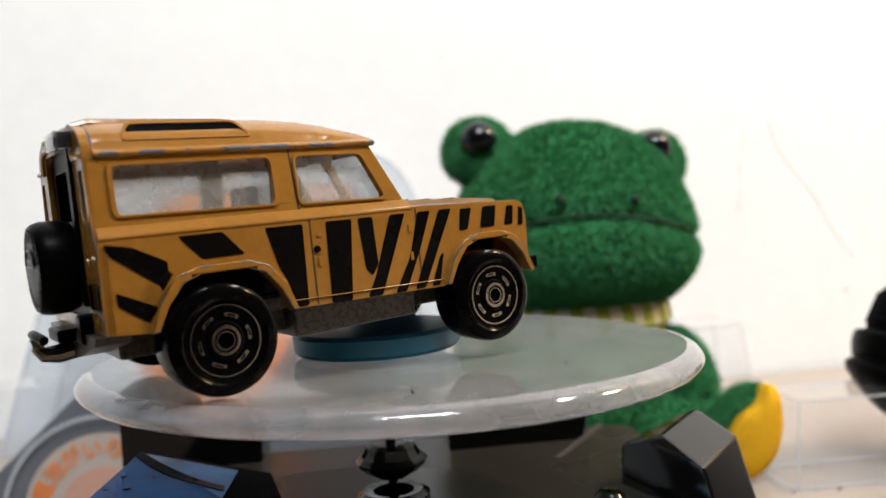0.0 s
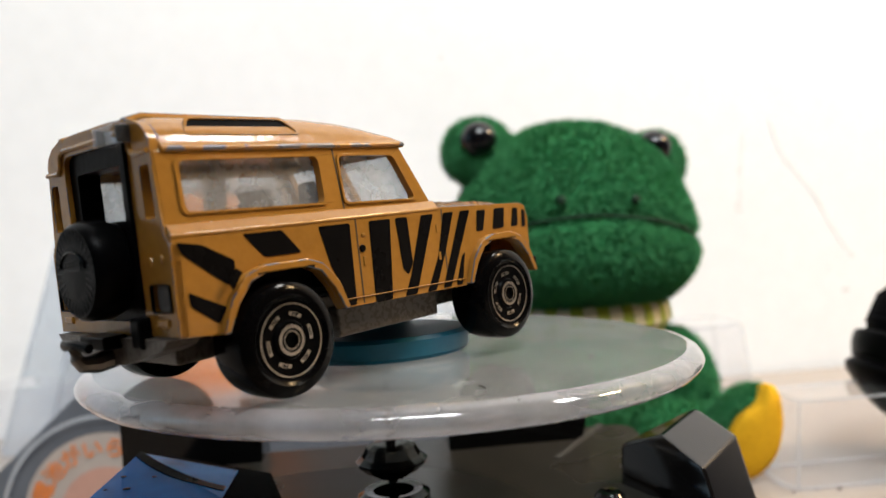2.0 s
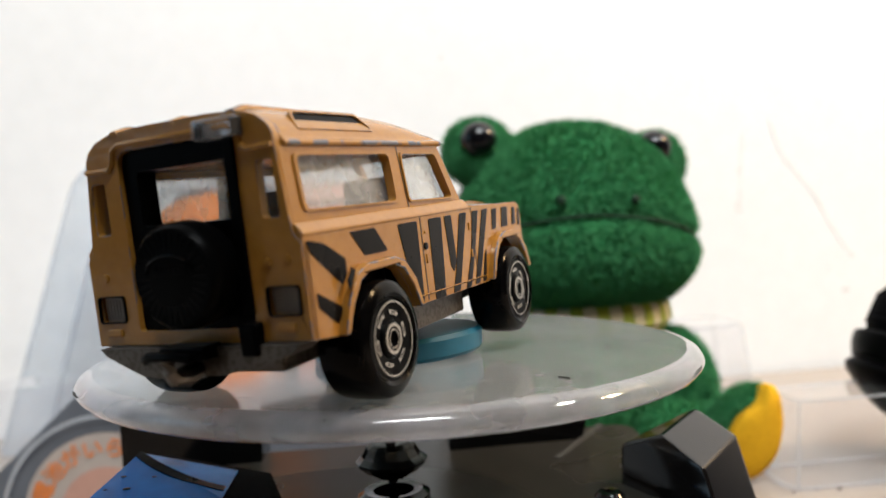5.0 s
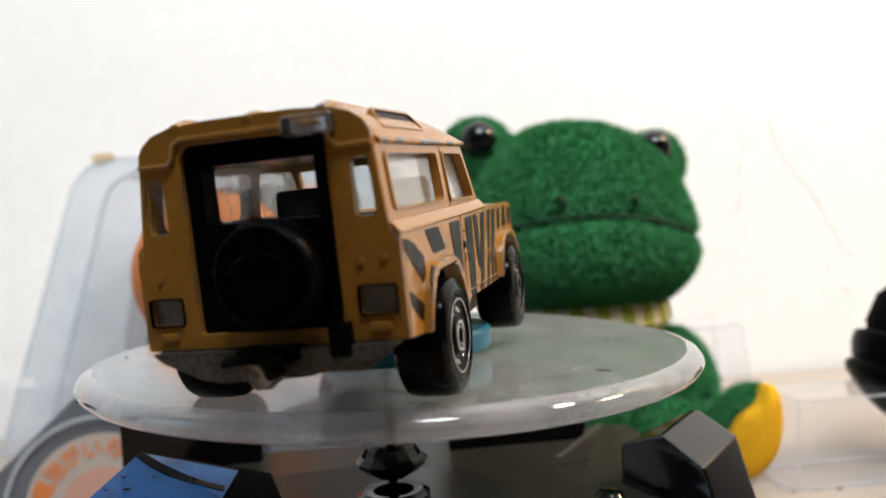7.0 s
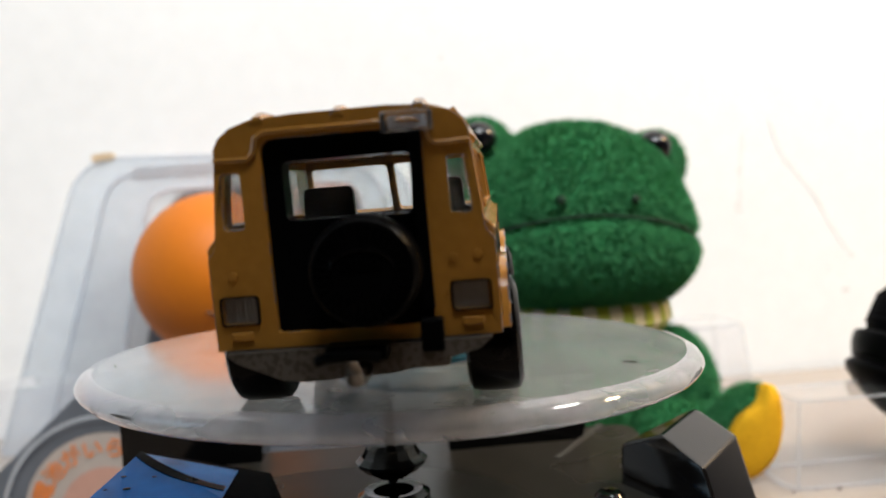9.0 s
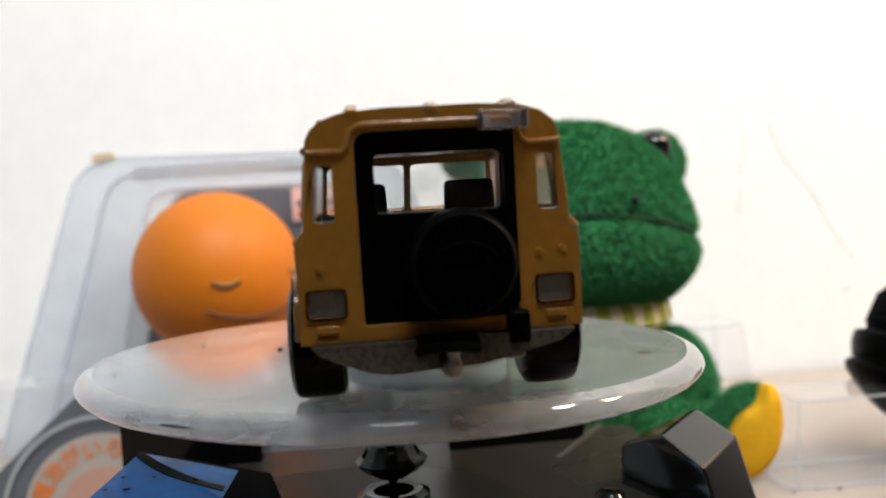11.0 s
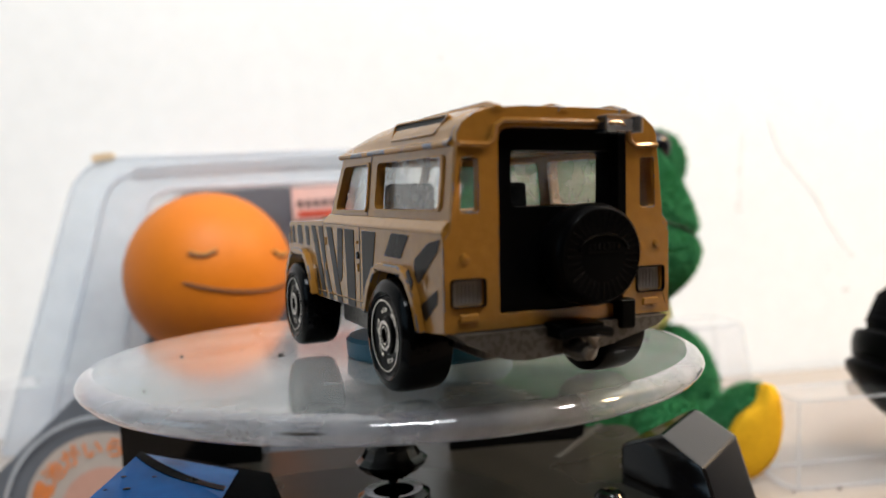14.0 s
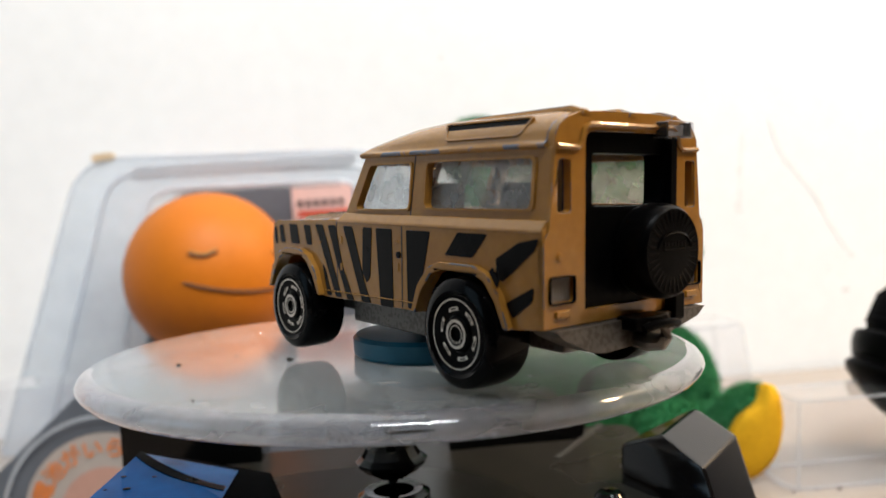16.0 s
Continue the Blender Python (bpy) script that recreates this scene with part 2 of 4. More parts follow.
def tube(bm, path, r, n=8, caps=True):
    path = [Vector(p) for p in path]
    rows = []
    for i, p in enumerate(path):
        d = (path[min(i + 1, len(path) - 1)] - path[max(i - 1, 0)]).normalized()
        q = d.to_track_quat("Z", "Y")
        rr = r if isinstance(r, (int, float)) else r[i]
        rows.append([p + q @ Vector((rr * math.cos(2 * math.pi * k / n), rr * math.sin(2 * math.pi * k / n), 0)) for k in range(n)])
    return loft(bm, rows, caps, True)


def B():
    return bmesh.new()


# ---- the room ----
TZ, WALLY = -5.8, 21.5


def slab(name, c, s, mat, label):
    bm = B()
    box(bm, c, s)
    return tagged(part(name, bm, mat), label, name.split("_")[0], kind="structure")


slab("wall_north", (10, WALLY + 5, 40), (320, 10, 240), WALL, "white painted wall with faint scuffs")
slab("floor", (10, -111.75, -85), (320, 266.5, 10), FLOORMAT, "plain brown wooden floor")
slab("ceiling", (10, -111.75, 165), (320, 266.5, 10), CEILPAINT, "plain white ceiling")
# Unseen back and side walls, near black to keep bounce and reflections dark.
slab("wall_south", (10, -245, 40), (320, 10, 240), DARKROOM, "unseen near-black wall behind")
slab("wall_east", (175, -111.75, 40), (10, 266.5, 240), DARKROOM, "unseen near-black wall beside the table")
bm = B()
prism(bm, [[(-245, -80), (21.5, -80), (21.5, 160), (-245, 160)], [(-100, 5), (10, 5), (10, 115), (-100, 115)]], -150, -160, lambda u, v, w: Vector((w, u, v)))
tagged(part("wall_west", bm, DARKROOM), "unseen near-black wall with a window opening", "wall", kind="structure")
# Added unseen panel: blocks the front lamp from the car and disc.
slab("partition", (-5, -19, 12.5), (50, 1.2, 2 * (12.5 - TZ)), BLACKP, "added unseen dark panel that blocks front light from the car")
bm = B()
box(bm, (5, -26.8, TZ - 1.5), (150, 96, 3.0))
desk = thing("desk", "pale laminate desk against the white wall", "desk", (5, -26.8, TZ - 77))
d0 = part("desktop", bm, TABLE, None, bevel=0.15)
d0.parent, d0.location = desk, -desk.location
for sx in (-65, 65):
    for sy in (-42, 42):
        bm = B()
        box(bm, (sx, sy, 36.5), (4, 4, 75))
        part("leg", bm, TABLE, desk)

# ---- turntable ----
turntable = thing("turntable", "solar display turntable with black corner posts and clear disc", "turntable", (0, 0, TZ))


def up(z):
    return z - TZ


bm = B()
prism(bm, [rounded([(-5.6, -4.6), (5.2, -5.2), (5.9, 5.2), (-5.0, 5.6)], 0.5)], 0, up(-3.25), lambda u, v, w: Vector((u, v, w)))
part("base", bm, GLOSSB, turntable, bevel=0.08)
bm = B()
prism(bm, [rounded([(-5.4, -4.4), (5.0, -5.0), (5.7, 5.0), (-4.8, 5.4)], 0.5)], up(-3.246), up(-3.0), lambda u, v, w: Vector((u, v, w)))
part("top_plate", bm, BASETOP, turntable, "glossy dark top plate", bevel=0.06)
bm = B()
lathe(bm, [(0, up(-2.996)), (3.9, up(-2.996)), (3.9, up(-2.90)), (3.8, up(-2.86)), (0, up(-2.86))], 80, pose(-1.2, -0.7, 0))
part("platform", bm, BASETOP, turntable, bevel=0.02)
bm = B()
lathe(bm, [(0.35, up(-2.86)), (0.62, up(-2.86)), (0.62, up(-2.42)), (0.50, up(-2.34)), (0.35, up(-2.36))], 40, closed=True)
part("bearing_ring", bm, GLOSSB, turntable, smooth=True)
bm = B()
lathe(bm, [(0, up(-2.86)), (0.085, up(-2.86)), (0.085, up(-0.34)), (0, up(-0.34))], 20)
part("spindle", bm, GLOSSB, turntable, smooth=True)
bm = B()
lathe(bm, [(0.09, up(-2.18)), (0.26, up(-2.12)), (0.46, up(-2.0)), (0.60, up(-1.88)), (0.61, up(-1.83)), (0.50, up(-1.75)), (0.42, up(-1.60)), (0.30, up(-1.54)), (0.09, up(-1.53))], 14, closed=True)
part("hub", bm, GLOSSB, turntable, "faceted glossy black hub")


bm = B()
lathe(bm, [(0, up(-3.0)), (0.20, up(-3.0)), (0.20, up(-2.90)), (0.26, up(-2.88)), (0.27, up(-2.80)), (0.20, up(-2.73)), (0.09, up(-2.72)), (0.08, up(-2.76)), (0, up(-2.76))], 24, pose(3.76, 0.10, -0.06))
part("screw", bm, GLOSSB, turntable, "small glossy black screw", smooth=True)
bm = B()
box(bm, (4.23, 3.95, up(-2.985)), (0.15, 2.75, 0.02), pose(0, 0, 0, 0, 0, -35))
part("clear_strip", bm, STRIPGREY, turntable, "pale strip on the top plate", bevel=0.005)


def post(pts, foot, mat=GLOSSB):
    """A faceted corner post: the hull of its head and of its foot on the desk."""
    bm = B()
    hull(bm, [(x, y, up(z)) for x, y, z in pts] + [(x, y, 0.0) for x, y, z in foot])
    return part("post", bm, mat, turntable, bevel=0.07)


post([(4.29, 1.00, -2.24), (4.85, 0.40, -1.97), (5.97, 1.50, -1.83), (6.33, 0.60, -2.14), (5.23, -0.50, -2.34), (5.33, 1.40, -2.01)],
     [(4.07, 1.00, -4.53), (4.53, 0.00, -4.55), (5.50, -2.60, -4.85), (6.46, -1.76, -4.40), (6.95, 2.00, -4.09), (4.86, 2.00, -3.90)], POSTB)
HEAD = [(-4.33, 0.60, -1.51), (-2.64, 0.60, -1.99), (-2.15, 0.90, -2.14), (-4.83, -0.60, -1.87), (-2.69, -0.70, -2.04), (-1.87, 0.20, -2.44), (-3.98, 1.20, -1.75)]
post(HEAD, [(-5.09, -0.60, -2.87), (-2.83, -0.80, -3.47), (-1.69, 0.20, -3.58), (-1.88, 1.40, -3.22), (-5.11, 1.40, -2.69)], MATTEB)
post([(-5.95, 4.6, -1.5), (-3.0, 4.6, -1.5), (-2.85, 4.6, -2.5), (-5.95, 6.6, -1.2), (-3.0, 6.6, -1.2)], [(-5.95, 4.5, 0), (-3.1, 4.5, 0), (-3.0, 6.8, 0), (-5.95, 6.8, 0)])
post([(1.3, 4.2, -1.5), (4.75, 4.2, -1.5), (1.3, 6.4, -1.3), (4.8, 6.4, -1.3), (1.3, 4.1, -2.6), (4.2, 4.1, -2.9)], [(1.3, 4.1, 0), (3.6, 4.1, 0), (4.0, 6.6, 0), (1.3, 6.6, 0)])
# the cell on the sloped head
q = [Vector((x, y, up(z))) for x, y, z in (HEAD[0], HEAD[1], HEAD[4], HEAD[3])]
nrm_ = (q[1] - q[0]).cross(q[3] - q[0]).normalized()
nrm_ = nrm_ if nrm_.z > 0 else -nrm_
def on_cell(s, r, h):
    if s >= r:
        return q[0] + (q[1] - q[0]) * s + (q[2] - q[1]) * r + nrm_ * h
    return q[0] + (q[3] - q[0]) * r + (q[2] - q[3]) * s + nrm_ * h


bm = B()
vs = [[bm.verts.new(on_cell(a, b, h)) for a, b in ((0.02, 0.02), (0.985, 0.02), (0.985, 0.985), (0.02, 0.985))] for h in (-0.03, 0.03)]
for a, b, c in ((0, 1, 2), (0, 2, 3)):
    bm.faces.new((vs[0][a], vs[0][b], vs[0][c])), bm.faces.new((vs[1][a], vs[1][b], vs[1][c]))
for k in range(4):
    bm.faces.new((vs[0][k], vs[0][(k + 1) % 4], vs[1][(k + 1) % 4], vs[1][k]))
cell = part("solar_cell", bm, SOLAR, turntable, "shiny blue solar cell with its reflected blue painted in")
# Dark arc drawn on the cell for its curved reflection.
bm = B()
arc = [(0.02 + 0.94 * k / 12, 0.04 + 0.66 * (1 - (1 - k / 12) ** 1.8)) for k in range(13)]
loft(bm, [[on_cell(s, r - 0.07, 0.034), on_cell(s, r + 0.07, 0.034), on_cell(s, r + 0.07, 0.046), on_cell(s, r - 0.07, 0.046)] for s, r in arc], True, True)
part("reflection_band", bm, BLACKP, cell, "dark curved reflection painted as a band")
for s, r, e in ((0.10, 0.55, 0.035), (0.22, 0.80, 0.05), (0.33, 0.55, 0.028), (0.07, 0.82, 0.025)):
    bm = B()
    bmesh.ops.create_icosphere(bm, subdivisions=1, radius=e, matrix=Matrix.Translation(on_cell(s, r, 0.034)) @ Matrix.Diagonal((1.5, 0.9, 0.4, 1)))
    part("speck", bm, SPECK, cell)

disc = new("disc")
disc.parent = turntable
DR, DT = 5.15, 0.375
bm = B()
lathe(bm, [(0, 0), (DR - 0.267, 0)], 128)
lathe(bm, [(0, -DT), (DR - 0.267, -DT)], 128)
part("disc_plate", bm, DISCTOP, disc, "clear acrylic plate", smooth=False)
bm = B()
lathe(bm, [(DR + a, -DT * b) for a, b in ((-0.264, 0.0), (-0.15, 0.05), (-0.06, 0.19), (-0.012, 0.38), (0.0, 0.50), (-0.012, 0.62), (-0.06, 0.81), (-0.15, 0.95), (-0.264, 1.0))], 160)
part("rim", bm, DISCRIM, disc, "milky rounded rim", smooth=True)
tagged(disc, "clear acrylic disc with milky rounded rim")
disc["category"] = ""

# ---- blue putty under the car ----
putty = thing("adhesive_putty", "flat round blue putty pad under the toy car", "putty")
bm = B()
lathe(bm, [(0, -0.06), (1.30, -0.06), (1.36, 0.0), (1.37, 0.24), (1.31, 0.30), (0, 0.31)], 48)
part("pad", bm, PUCK, putty, smooth=True)

# ---- toy car: x forward, y to its left, z up, wheels on z = 0 ----
car = thing("toy_car", "ochre die-cast toy off-roader with black zebra stripes", "toy car")
XR, HW = -3.33, 1.56


def side_low(s):
    def put(u, v, w):
        return Vector((u, s * (HW - w), v))
    return put


def side_high(s):
    def put(u, v, w):
        return Vector((u, s * (1.475 - (v - 2.06) * 0.095 - w), v))
    return put


def arch(cx, top, w0, w1, z0, lean=0.14):
    """Points of a wheel opening from its rear foot over the top to the front foot."""
    return [(cx - w0, z0), (cx - w0 + lean, top - 0.32), (cx - w0 + lean + 0.20, top - 0.08), (cx - w0 + lean + 0.42, top), (cx + w1 - lean - 0.42, top), (cx + w1 - lean - 0.20, top - 0.08), (cx + w1 - lean, top - 0.32), (cx + w1, z0)]


for s in (-1, 1):
    low = [(XR, 0.93), (-2.84, 0.88)] + arch(-1.86, 1.50, 0.92, 0.78, 0.88) + [(-1.0, 0.88), (1.38, 0.84)] + arch(2.24, 1.46, 0.78, 0.78, 0.86)[0:] + [(3.06, 1.05), (3.08, 1.75), (3.02, 1.95), (2.90, 2.0), (0.95, 2.06), (XR, 2.06)]
    bm = B()
    prism(bm, [low], 0.0, 0.12, side_low(s))
    part("side_panel", bm, PAINT, car, bevel=0.05, edge=WORN)
    for a in (arch(-1.86, 1.50, 0.92, 0.78, 0.88), arch(2.24, 1.46, 0.78, 0.78, 0.86)):
        cx = sum(p[0] for p in a) / len(a)
        outer = [(cx + (x - cx) * 1.10, z + (0.10 if z > 1.0 else 0.0)) for x, z in a]
        bm = B()
        prism(bm, [a + outer[::-1]], -0.10, 0.02, side_low(s))
        part("wheel_arch", bm, PAINT, car, bevel=0.055, edge=WORN)
    # upper side with two windows
    high = [(XR, 2.064), (0.93, 2.064), (0.42, 3.0), (XR, 3.0)]
    rear_win = rounded([(-3.05, 2.29), (-1.09, 2.27), (-1.09, 2.87), (-3.05, 2.87)], 0.09)
    front_win = rounded([(-0.74, 2.25), (0.56, 2.23), (0.25, 2.86), (-0.74, 2.87)], 0.09)
    bm = B()
    prism(bm, [high, rear_win[::-1], front_win[::-1]], 0.0, 0.11, side_high(s))
    part("upper_side", bm, PAINT, car, bevel=0.025, edge=PAINT)
    for win in (rear_win, front_win):
        cx, cz = sum(p[0] for p in win) / len(win), sum(p[1] for p in win) / len(win)
        bm = B()
        prism(bm, [[(cx + (x - cx) * 1.03, cz + (z - cz) * 1.05) for x, z in win]], 0.115, 0.14, side_high(s))
        part("side_window", bm, SIDEWIN, car, "cloudy clear plastic window")
        bm = B()
        big = [(cx + (x - cx) * 1.06, cz + (z - cz) * 1.10) for x, z in win]
        prism(bm, [big, win[::-1]], -0.025, 0.02, side_high(s))
        part("window_trim", bm, PAINT, car, bevel=0.012)
    # waist ledge, door seams, hinges
    bm = B()
    loft(bm, [[Vector((x, s * y, z)) for y, z in ((1.44, 2.17), (1.475, 2.165), (1.545, 2.085), (1.572, 2.05), (1.572, 2.015), (1.44, 2.015))] for x in (XR + 0.01, 0.93)], True, True)
    part("waist_rail", bm, PAINT, car, bevel=0.03)
    for x in (-0.70, 0.98):
        bm = B()
        prism(bm, [[(x, 0.90), (x + 0.025, 0.90), (x + 0.02, 2.03), (x - 0.005, 2.03)]], -0.004, 0.02, side_low(s))
        part("door_seam", bm, SEAM, car)
    bm = B()
    prism(bm, [[(-0.785, 2.10), (-0.76, 2.10), (-0.80, 2.98), (-0.825, 2.98)]], -0.004, 0.02, side_high(s))
    part("door_seam", bm, SEAM, car)
    bm = B()
    prism(bm, [[(-1.02, 1.00), (1.36, 0.955), (1.36, 0.935), (-1.02, 0.98)]], -0.02, 0.02, side_low(s))
    part("sill_ridge", bm, PAINT, car, bevel=0.01)
    bm = B()
    box(bm, (-0.58, s * 1.568, 1.80), (0.07, 0.02, 0.04))
    part("door_handle", bm, PAINT, car, bevel=0.01)

    # zebra stripes printed on the flank
    STRIPES = [
        [(-3.28, 1.97), (-2.97, 1.91), (-2.58, 1.70), (-2.58, 1.52), (-2.68, 1.42), (-2.86, 1.55), (-3.22, 1.83)],
        [(-3.20, 1.41), (-2.74, 1.18), (-2.86, 1.01), (-3.19, 1.25)],
        [(-2.43, 1.98), (-1.88, 1.98), (-1.62, 1.68), (-2.16, 1.68)],
        [(-1.32, 1.97), (-0.80, 1.97), (-0.82, 0.90), (-1.0, 0.90), (-1.08, 1.25), (-1.18, 1.45)],
        [(-0.46, 1.97), (-0.07, 1.97), (-0.17, 0.87), (-0.48, 0.87)],
        [(0.03, 1.97), (0.26, 1.97), (0.29, 1.31), (0.18, 1.16), (0.09, 1.26)],
        [(0.55, 1.97), (0.80, 1.97), (0.31, 0.87), (0.08, 0.87), (0.24, 1.16)],
        [(1.02, 1.97), (1.24, 1.97), (1.01, 1.44), (0.71, 0.86), (0.53, 0.86), (0.83, 1.35)],
        [(1.40, 1.97), (1.62, 1.97), (1.04, 0.87), (0.87, 0.87)],
        [(1.34, 1.28), (1.42, 1.35), (1.30, 0.87), (1.16, 0.87)],
        [(1.79, 1.95), (2.00, 1.95), (1.90, 1.63), (1.74, 1.63)],
        [(2.22, 1.95), (2.48, 1.95), (2.42, 1.63), (2.14, 1.63)],
        [(2.70, 1.93), (2.83, 1.92), (2.79, 1.63), (2.62, 1.63)],
        [(2.94, 1.90), (3.02, 1.86), (3.00, 1.60), (2.90, 1.60)],
    ]
    for st in STRIPES:
        bm = B()
        prism(bm, [rounded(st, 0.03, 2)], -0.008, 0.03, side_low(s))
        part("stripe", bm, STRIPE, car, "black printed stripe")
    bm = B()
    prism(bm, [[(-2.74, 1.46), (-2.62, 1.60), (-2.56, 1.55), (-2.70, 1.36)]], -0.109, -0.09, side_low(s))
    part("stripe", bm, STRIPE, car, "black printed stripe")

# rear face
rear_outline = [(-1.56, 0.93), (1.56, 0.93), (1.56, 1.95), (1.47, 2.06), (1.375, 3.0), (1.37, 3.12), (1.31, 3.23), (1.18, 3.33), (0.95, 3.40), (0.5, 3.43), (-0.5, 3.43), (-0.95, 3.40), (-1.18, 3.33), (-1.31, 3.23), (-1.37, 3.12), (-1.375, 3.0), (-1.47, 2.06), (-1.56, 1.95)]
doorway = rounded([(-0.84, 1.10), (0.86, 1.10), (0.86, 3.18), (-0.86, 3.18)], [0.04, 0.04, 0.16, 0.16])
quarters = [rounded([(q * 1.11, 2.25), (q * 1.34, 2.25), (q * 1.32, 2.85), (q * 1.11, 2.85)], 0.05) for q in (1, -1)]
lamps = [rect(1.06, 1.22, 1.46, 1.51, 0.05), rect(-1.46, 1.22, -1.06, 1.51, 0.05)]


def rear_put(u, v, w):
    return Vector((XR + w, u, v))


bm = B()
prism(bm, [rear_outline, doorway[::-1]] + [q[::-1] for q in quarters] + [q[::-1] for q in lamps], -0.02, 0.10, rear_put)
part("rear_panel", bm, PAINT, car, bevel=0.036, edge=WORN)
for q in quarters:
    bm = B()
    prism(bm, [q], 0.105, 0.125, rear_put)
    part("quarter_window", bm, WINDOW, car, "cloudy clear plastic window")
for q in lamps:
    bm = B()
    prism(bm, [q], 0.04, 0.09, rear_put)
    tl_ = part("tail_lamp", bm, LENS, car, "grey ribbed tail lamp")
    for k in range(7):
        bm = B()
        box(bm, (XR + 0.035, min(p[0] for p in q) + 0.05 + 0.05 * k, 1.365), (0.02, 0.022, 0.22))
        part("rib", bm, LENS, tl_)
    bm = B()
    cy = sum(p[0] for p in q) / len(q)
    prism(bm, [[(cy + (u - cy) * 1.10, 1.365 + (v - 1.365) * 1.12) for u, v in q], q[::-1]], -0.045, 0.0, rear_put)
    part("lamp_surround", bm, BLACKP, car, bevel=0.01)
for y, z in ((1.30, 1.75), (-1.10, 1.78), (-1.36, 1.80), (-1.30, 1.08)):
    bm = B()
    lathe(bm, [(0, -0.04), (0.05, -0.03), (0.06, 0.02), (0, 0.02)], 10, Matrix.Translation((XR - 0.01, y, z)) @ pose(0, 0, 0, 0, 90, 0))
    part("rivet", bm, PAINT, car, smooth=True)
# drip rail over the rear doorway
bm = B()
tube(bm, [(XR - 0.03, 1.36, 3.0), (XR - 0.03, 1.0, 2.99), (XR - 0.03, 0.93, 3.06), (XR - 0.03, 0.90, 3.20), (XR - 0.03, 0.80, 3.26), (XR - 0.03, -0.80, 3.26), (XR - 0.03, -0.92, 3.20), (XR - 0.03, -0.95, 3.05), (XR - 0.03, -1.02, 2.99), (XR - 0.03, -1.36, 3.0)], 0.035, 6)
part("drip_rail", bm, PAINT, car, smooth=True)

# black rear door with its window hole, hinge column and spare wheel
bm = B()
prism(bm, [rect(-0.87, 1.08, 0.87, 3.20, 0.1), rounded([(-0.71, 2.28), (0.66, 2.30), (0.66, 2.93), (-0.72, 2.93)], 0.07)[::-1]], 0.05, 0.34, rear_put)
box(bm, (XR + 0.02, -0.80, 2.2), (0.18, 0.125, 1.9))
tail = part("rear_door", bm, BLACKP, car, "black plastic tailgate", bevel=0.02)
bm = B()
prism(bm, [rect(-0.74, 2.26, 0.68, 2.95)], 0.345, 0.36, rear_put)
part("rear_window", bm, WINDOW, car, "clear plastic window")
sp = Matrix.Translation((XR, -0.20, 1.74)) @ pose(0, 0, 0, 0, -90, 0)
bm = B()
lathe(bm, [(0, -0.05), (0.40, -0.05), (0.54, 0.02), (0.585, 0.14), (0.585, 0.36), (0.56, 0.45), (0.525, 0.49), (0.50, 0.487), (0.30, 0.500), (0, 0.505)], 44, sp)
spare = part("spare_wheel", bm, BLACKP, car, "black spare wheel with ribbed cover", smooth=True)
for k in range(32):
    bm = B()
    box(bm, (0.40, 0, 0.495), (0.19, 0.018, 0.012))
    bmesh.ops.transform(bm, matrix=sp @ pose(0, 0, 0, 0, 0, k * 360 / 32), verts=bm.verts[:])
    part("rib", bm, RUBBER, spare)
bm = B()
tube(bm, [sp @ Vector((0.05 + 0.19 * math.cos(a), 0.33 * math.sin(a), 0.508)) for a in [math.pi * k / 18 - math.pi / 2 for k in range(19)]], 0.014, 6)
part("cover_ridge", bm, RUBBER, spare, smooth=True)
bm = B()
for k in range(7):
    box(bm, (0.10, -0.20 + 0.066 * k, 0.508), (0.07, 0.035, 0.014))
box(bm, (0.035, 0.0, 0.508), (0.018, 0.44, 0.014))
bmesh.ops.transform(bm, matrix=sp, verts=bm.verts[:])
part("cover_mark", bm, RUBBER, spare)
bm = B()
box(bm, (XR - 0.06, -0.82, 0.98), (0.22, 0.24, 0.36))
part("hinge_block", bm, BLACKP, car, bevel=0.04)
bm = B()
box(bm, (XR - 0.09, -0.74, 3.235), (0.26, 0.54, 0.22))
block = part("rear_lamp_block", bm, LAMPCLEAR, car, "clear plastic lamp block", bevel=0.03)
bm = B()
box(bm, (XR - 0.05, -0.74, 3.235), (0.10, 0.40, 0.13))
bmesh.ops.subdivide_edges(bm, edges=[e for e in bm.edges if abs(e.verts[0].co.y - e.verts[1].co.y) > 0.1], cuts=7)
for v in bm.verts:
    if v.co.x < XR - 0.06:
        v.co.x += 0.07 * math.cos((v.co.y + 0.74) * 7.5)
part("reflector", bm, SILVER, block, "silvery curved reflector", smooth=True)
for y in (-0.985, -0.495):
    bm = B()
    box(bm, (XR - 0.08, y, 3.235), (0.20, 0.03, 0.19))
    part("lamp_end", bm, BLACKP, block, "dark lamp end cap", bevel=0.008)
bm = B()
box(bm, (XR + 0.035, -0.74, 3.235), (0.05, 0.50, 0.19))
part("lamp_back", bm, CHROME, block, "dull chrome back plate", bevel=0.02)

for s in (-1, 1):
    for x, z in ((0.86, 1.75), (0.86, 1.35), (-0.60, 1.45)):
        bm = B()
        box(bm, (x, s * 1.566, z), (0.05, 0.02, 0.12))
        part("hinge", bm, PAINT, car, bevel=0.008)
    bm = B()
    lathe(bm, [(0, 0.02), (0.045, 0.018), (0.055, -0.02), (0, -0.02)], 12, Matrix.Translation((-0.62, s * 1.565, 1.62)) @ pose(0, 0, 0, -90 * s, 0, 0))
    part("lock", bm, STRIPE, car, smooth=True)
    bm = B()
    box(bm, (XR - 0.025, s * 1.26, 1.09), (0.05, 0.24, 0.09))
    part("moulding", bm, PAINT, car, bevel=0.02)

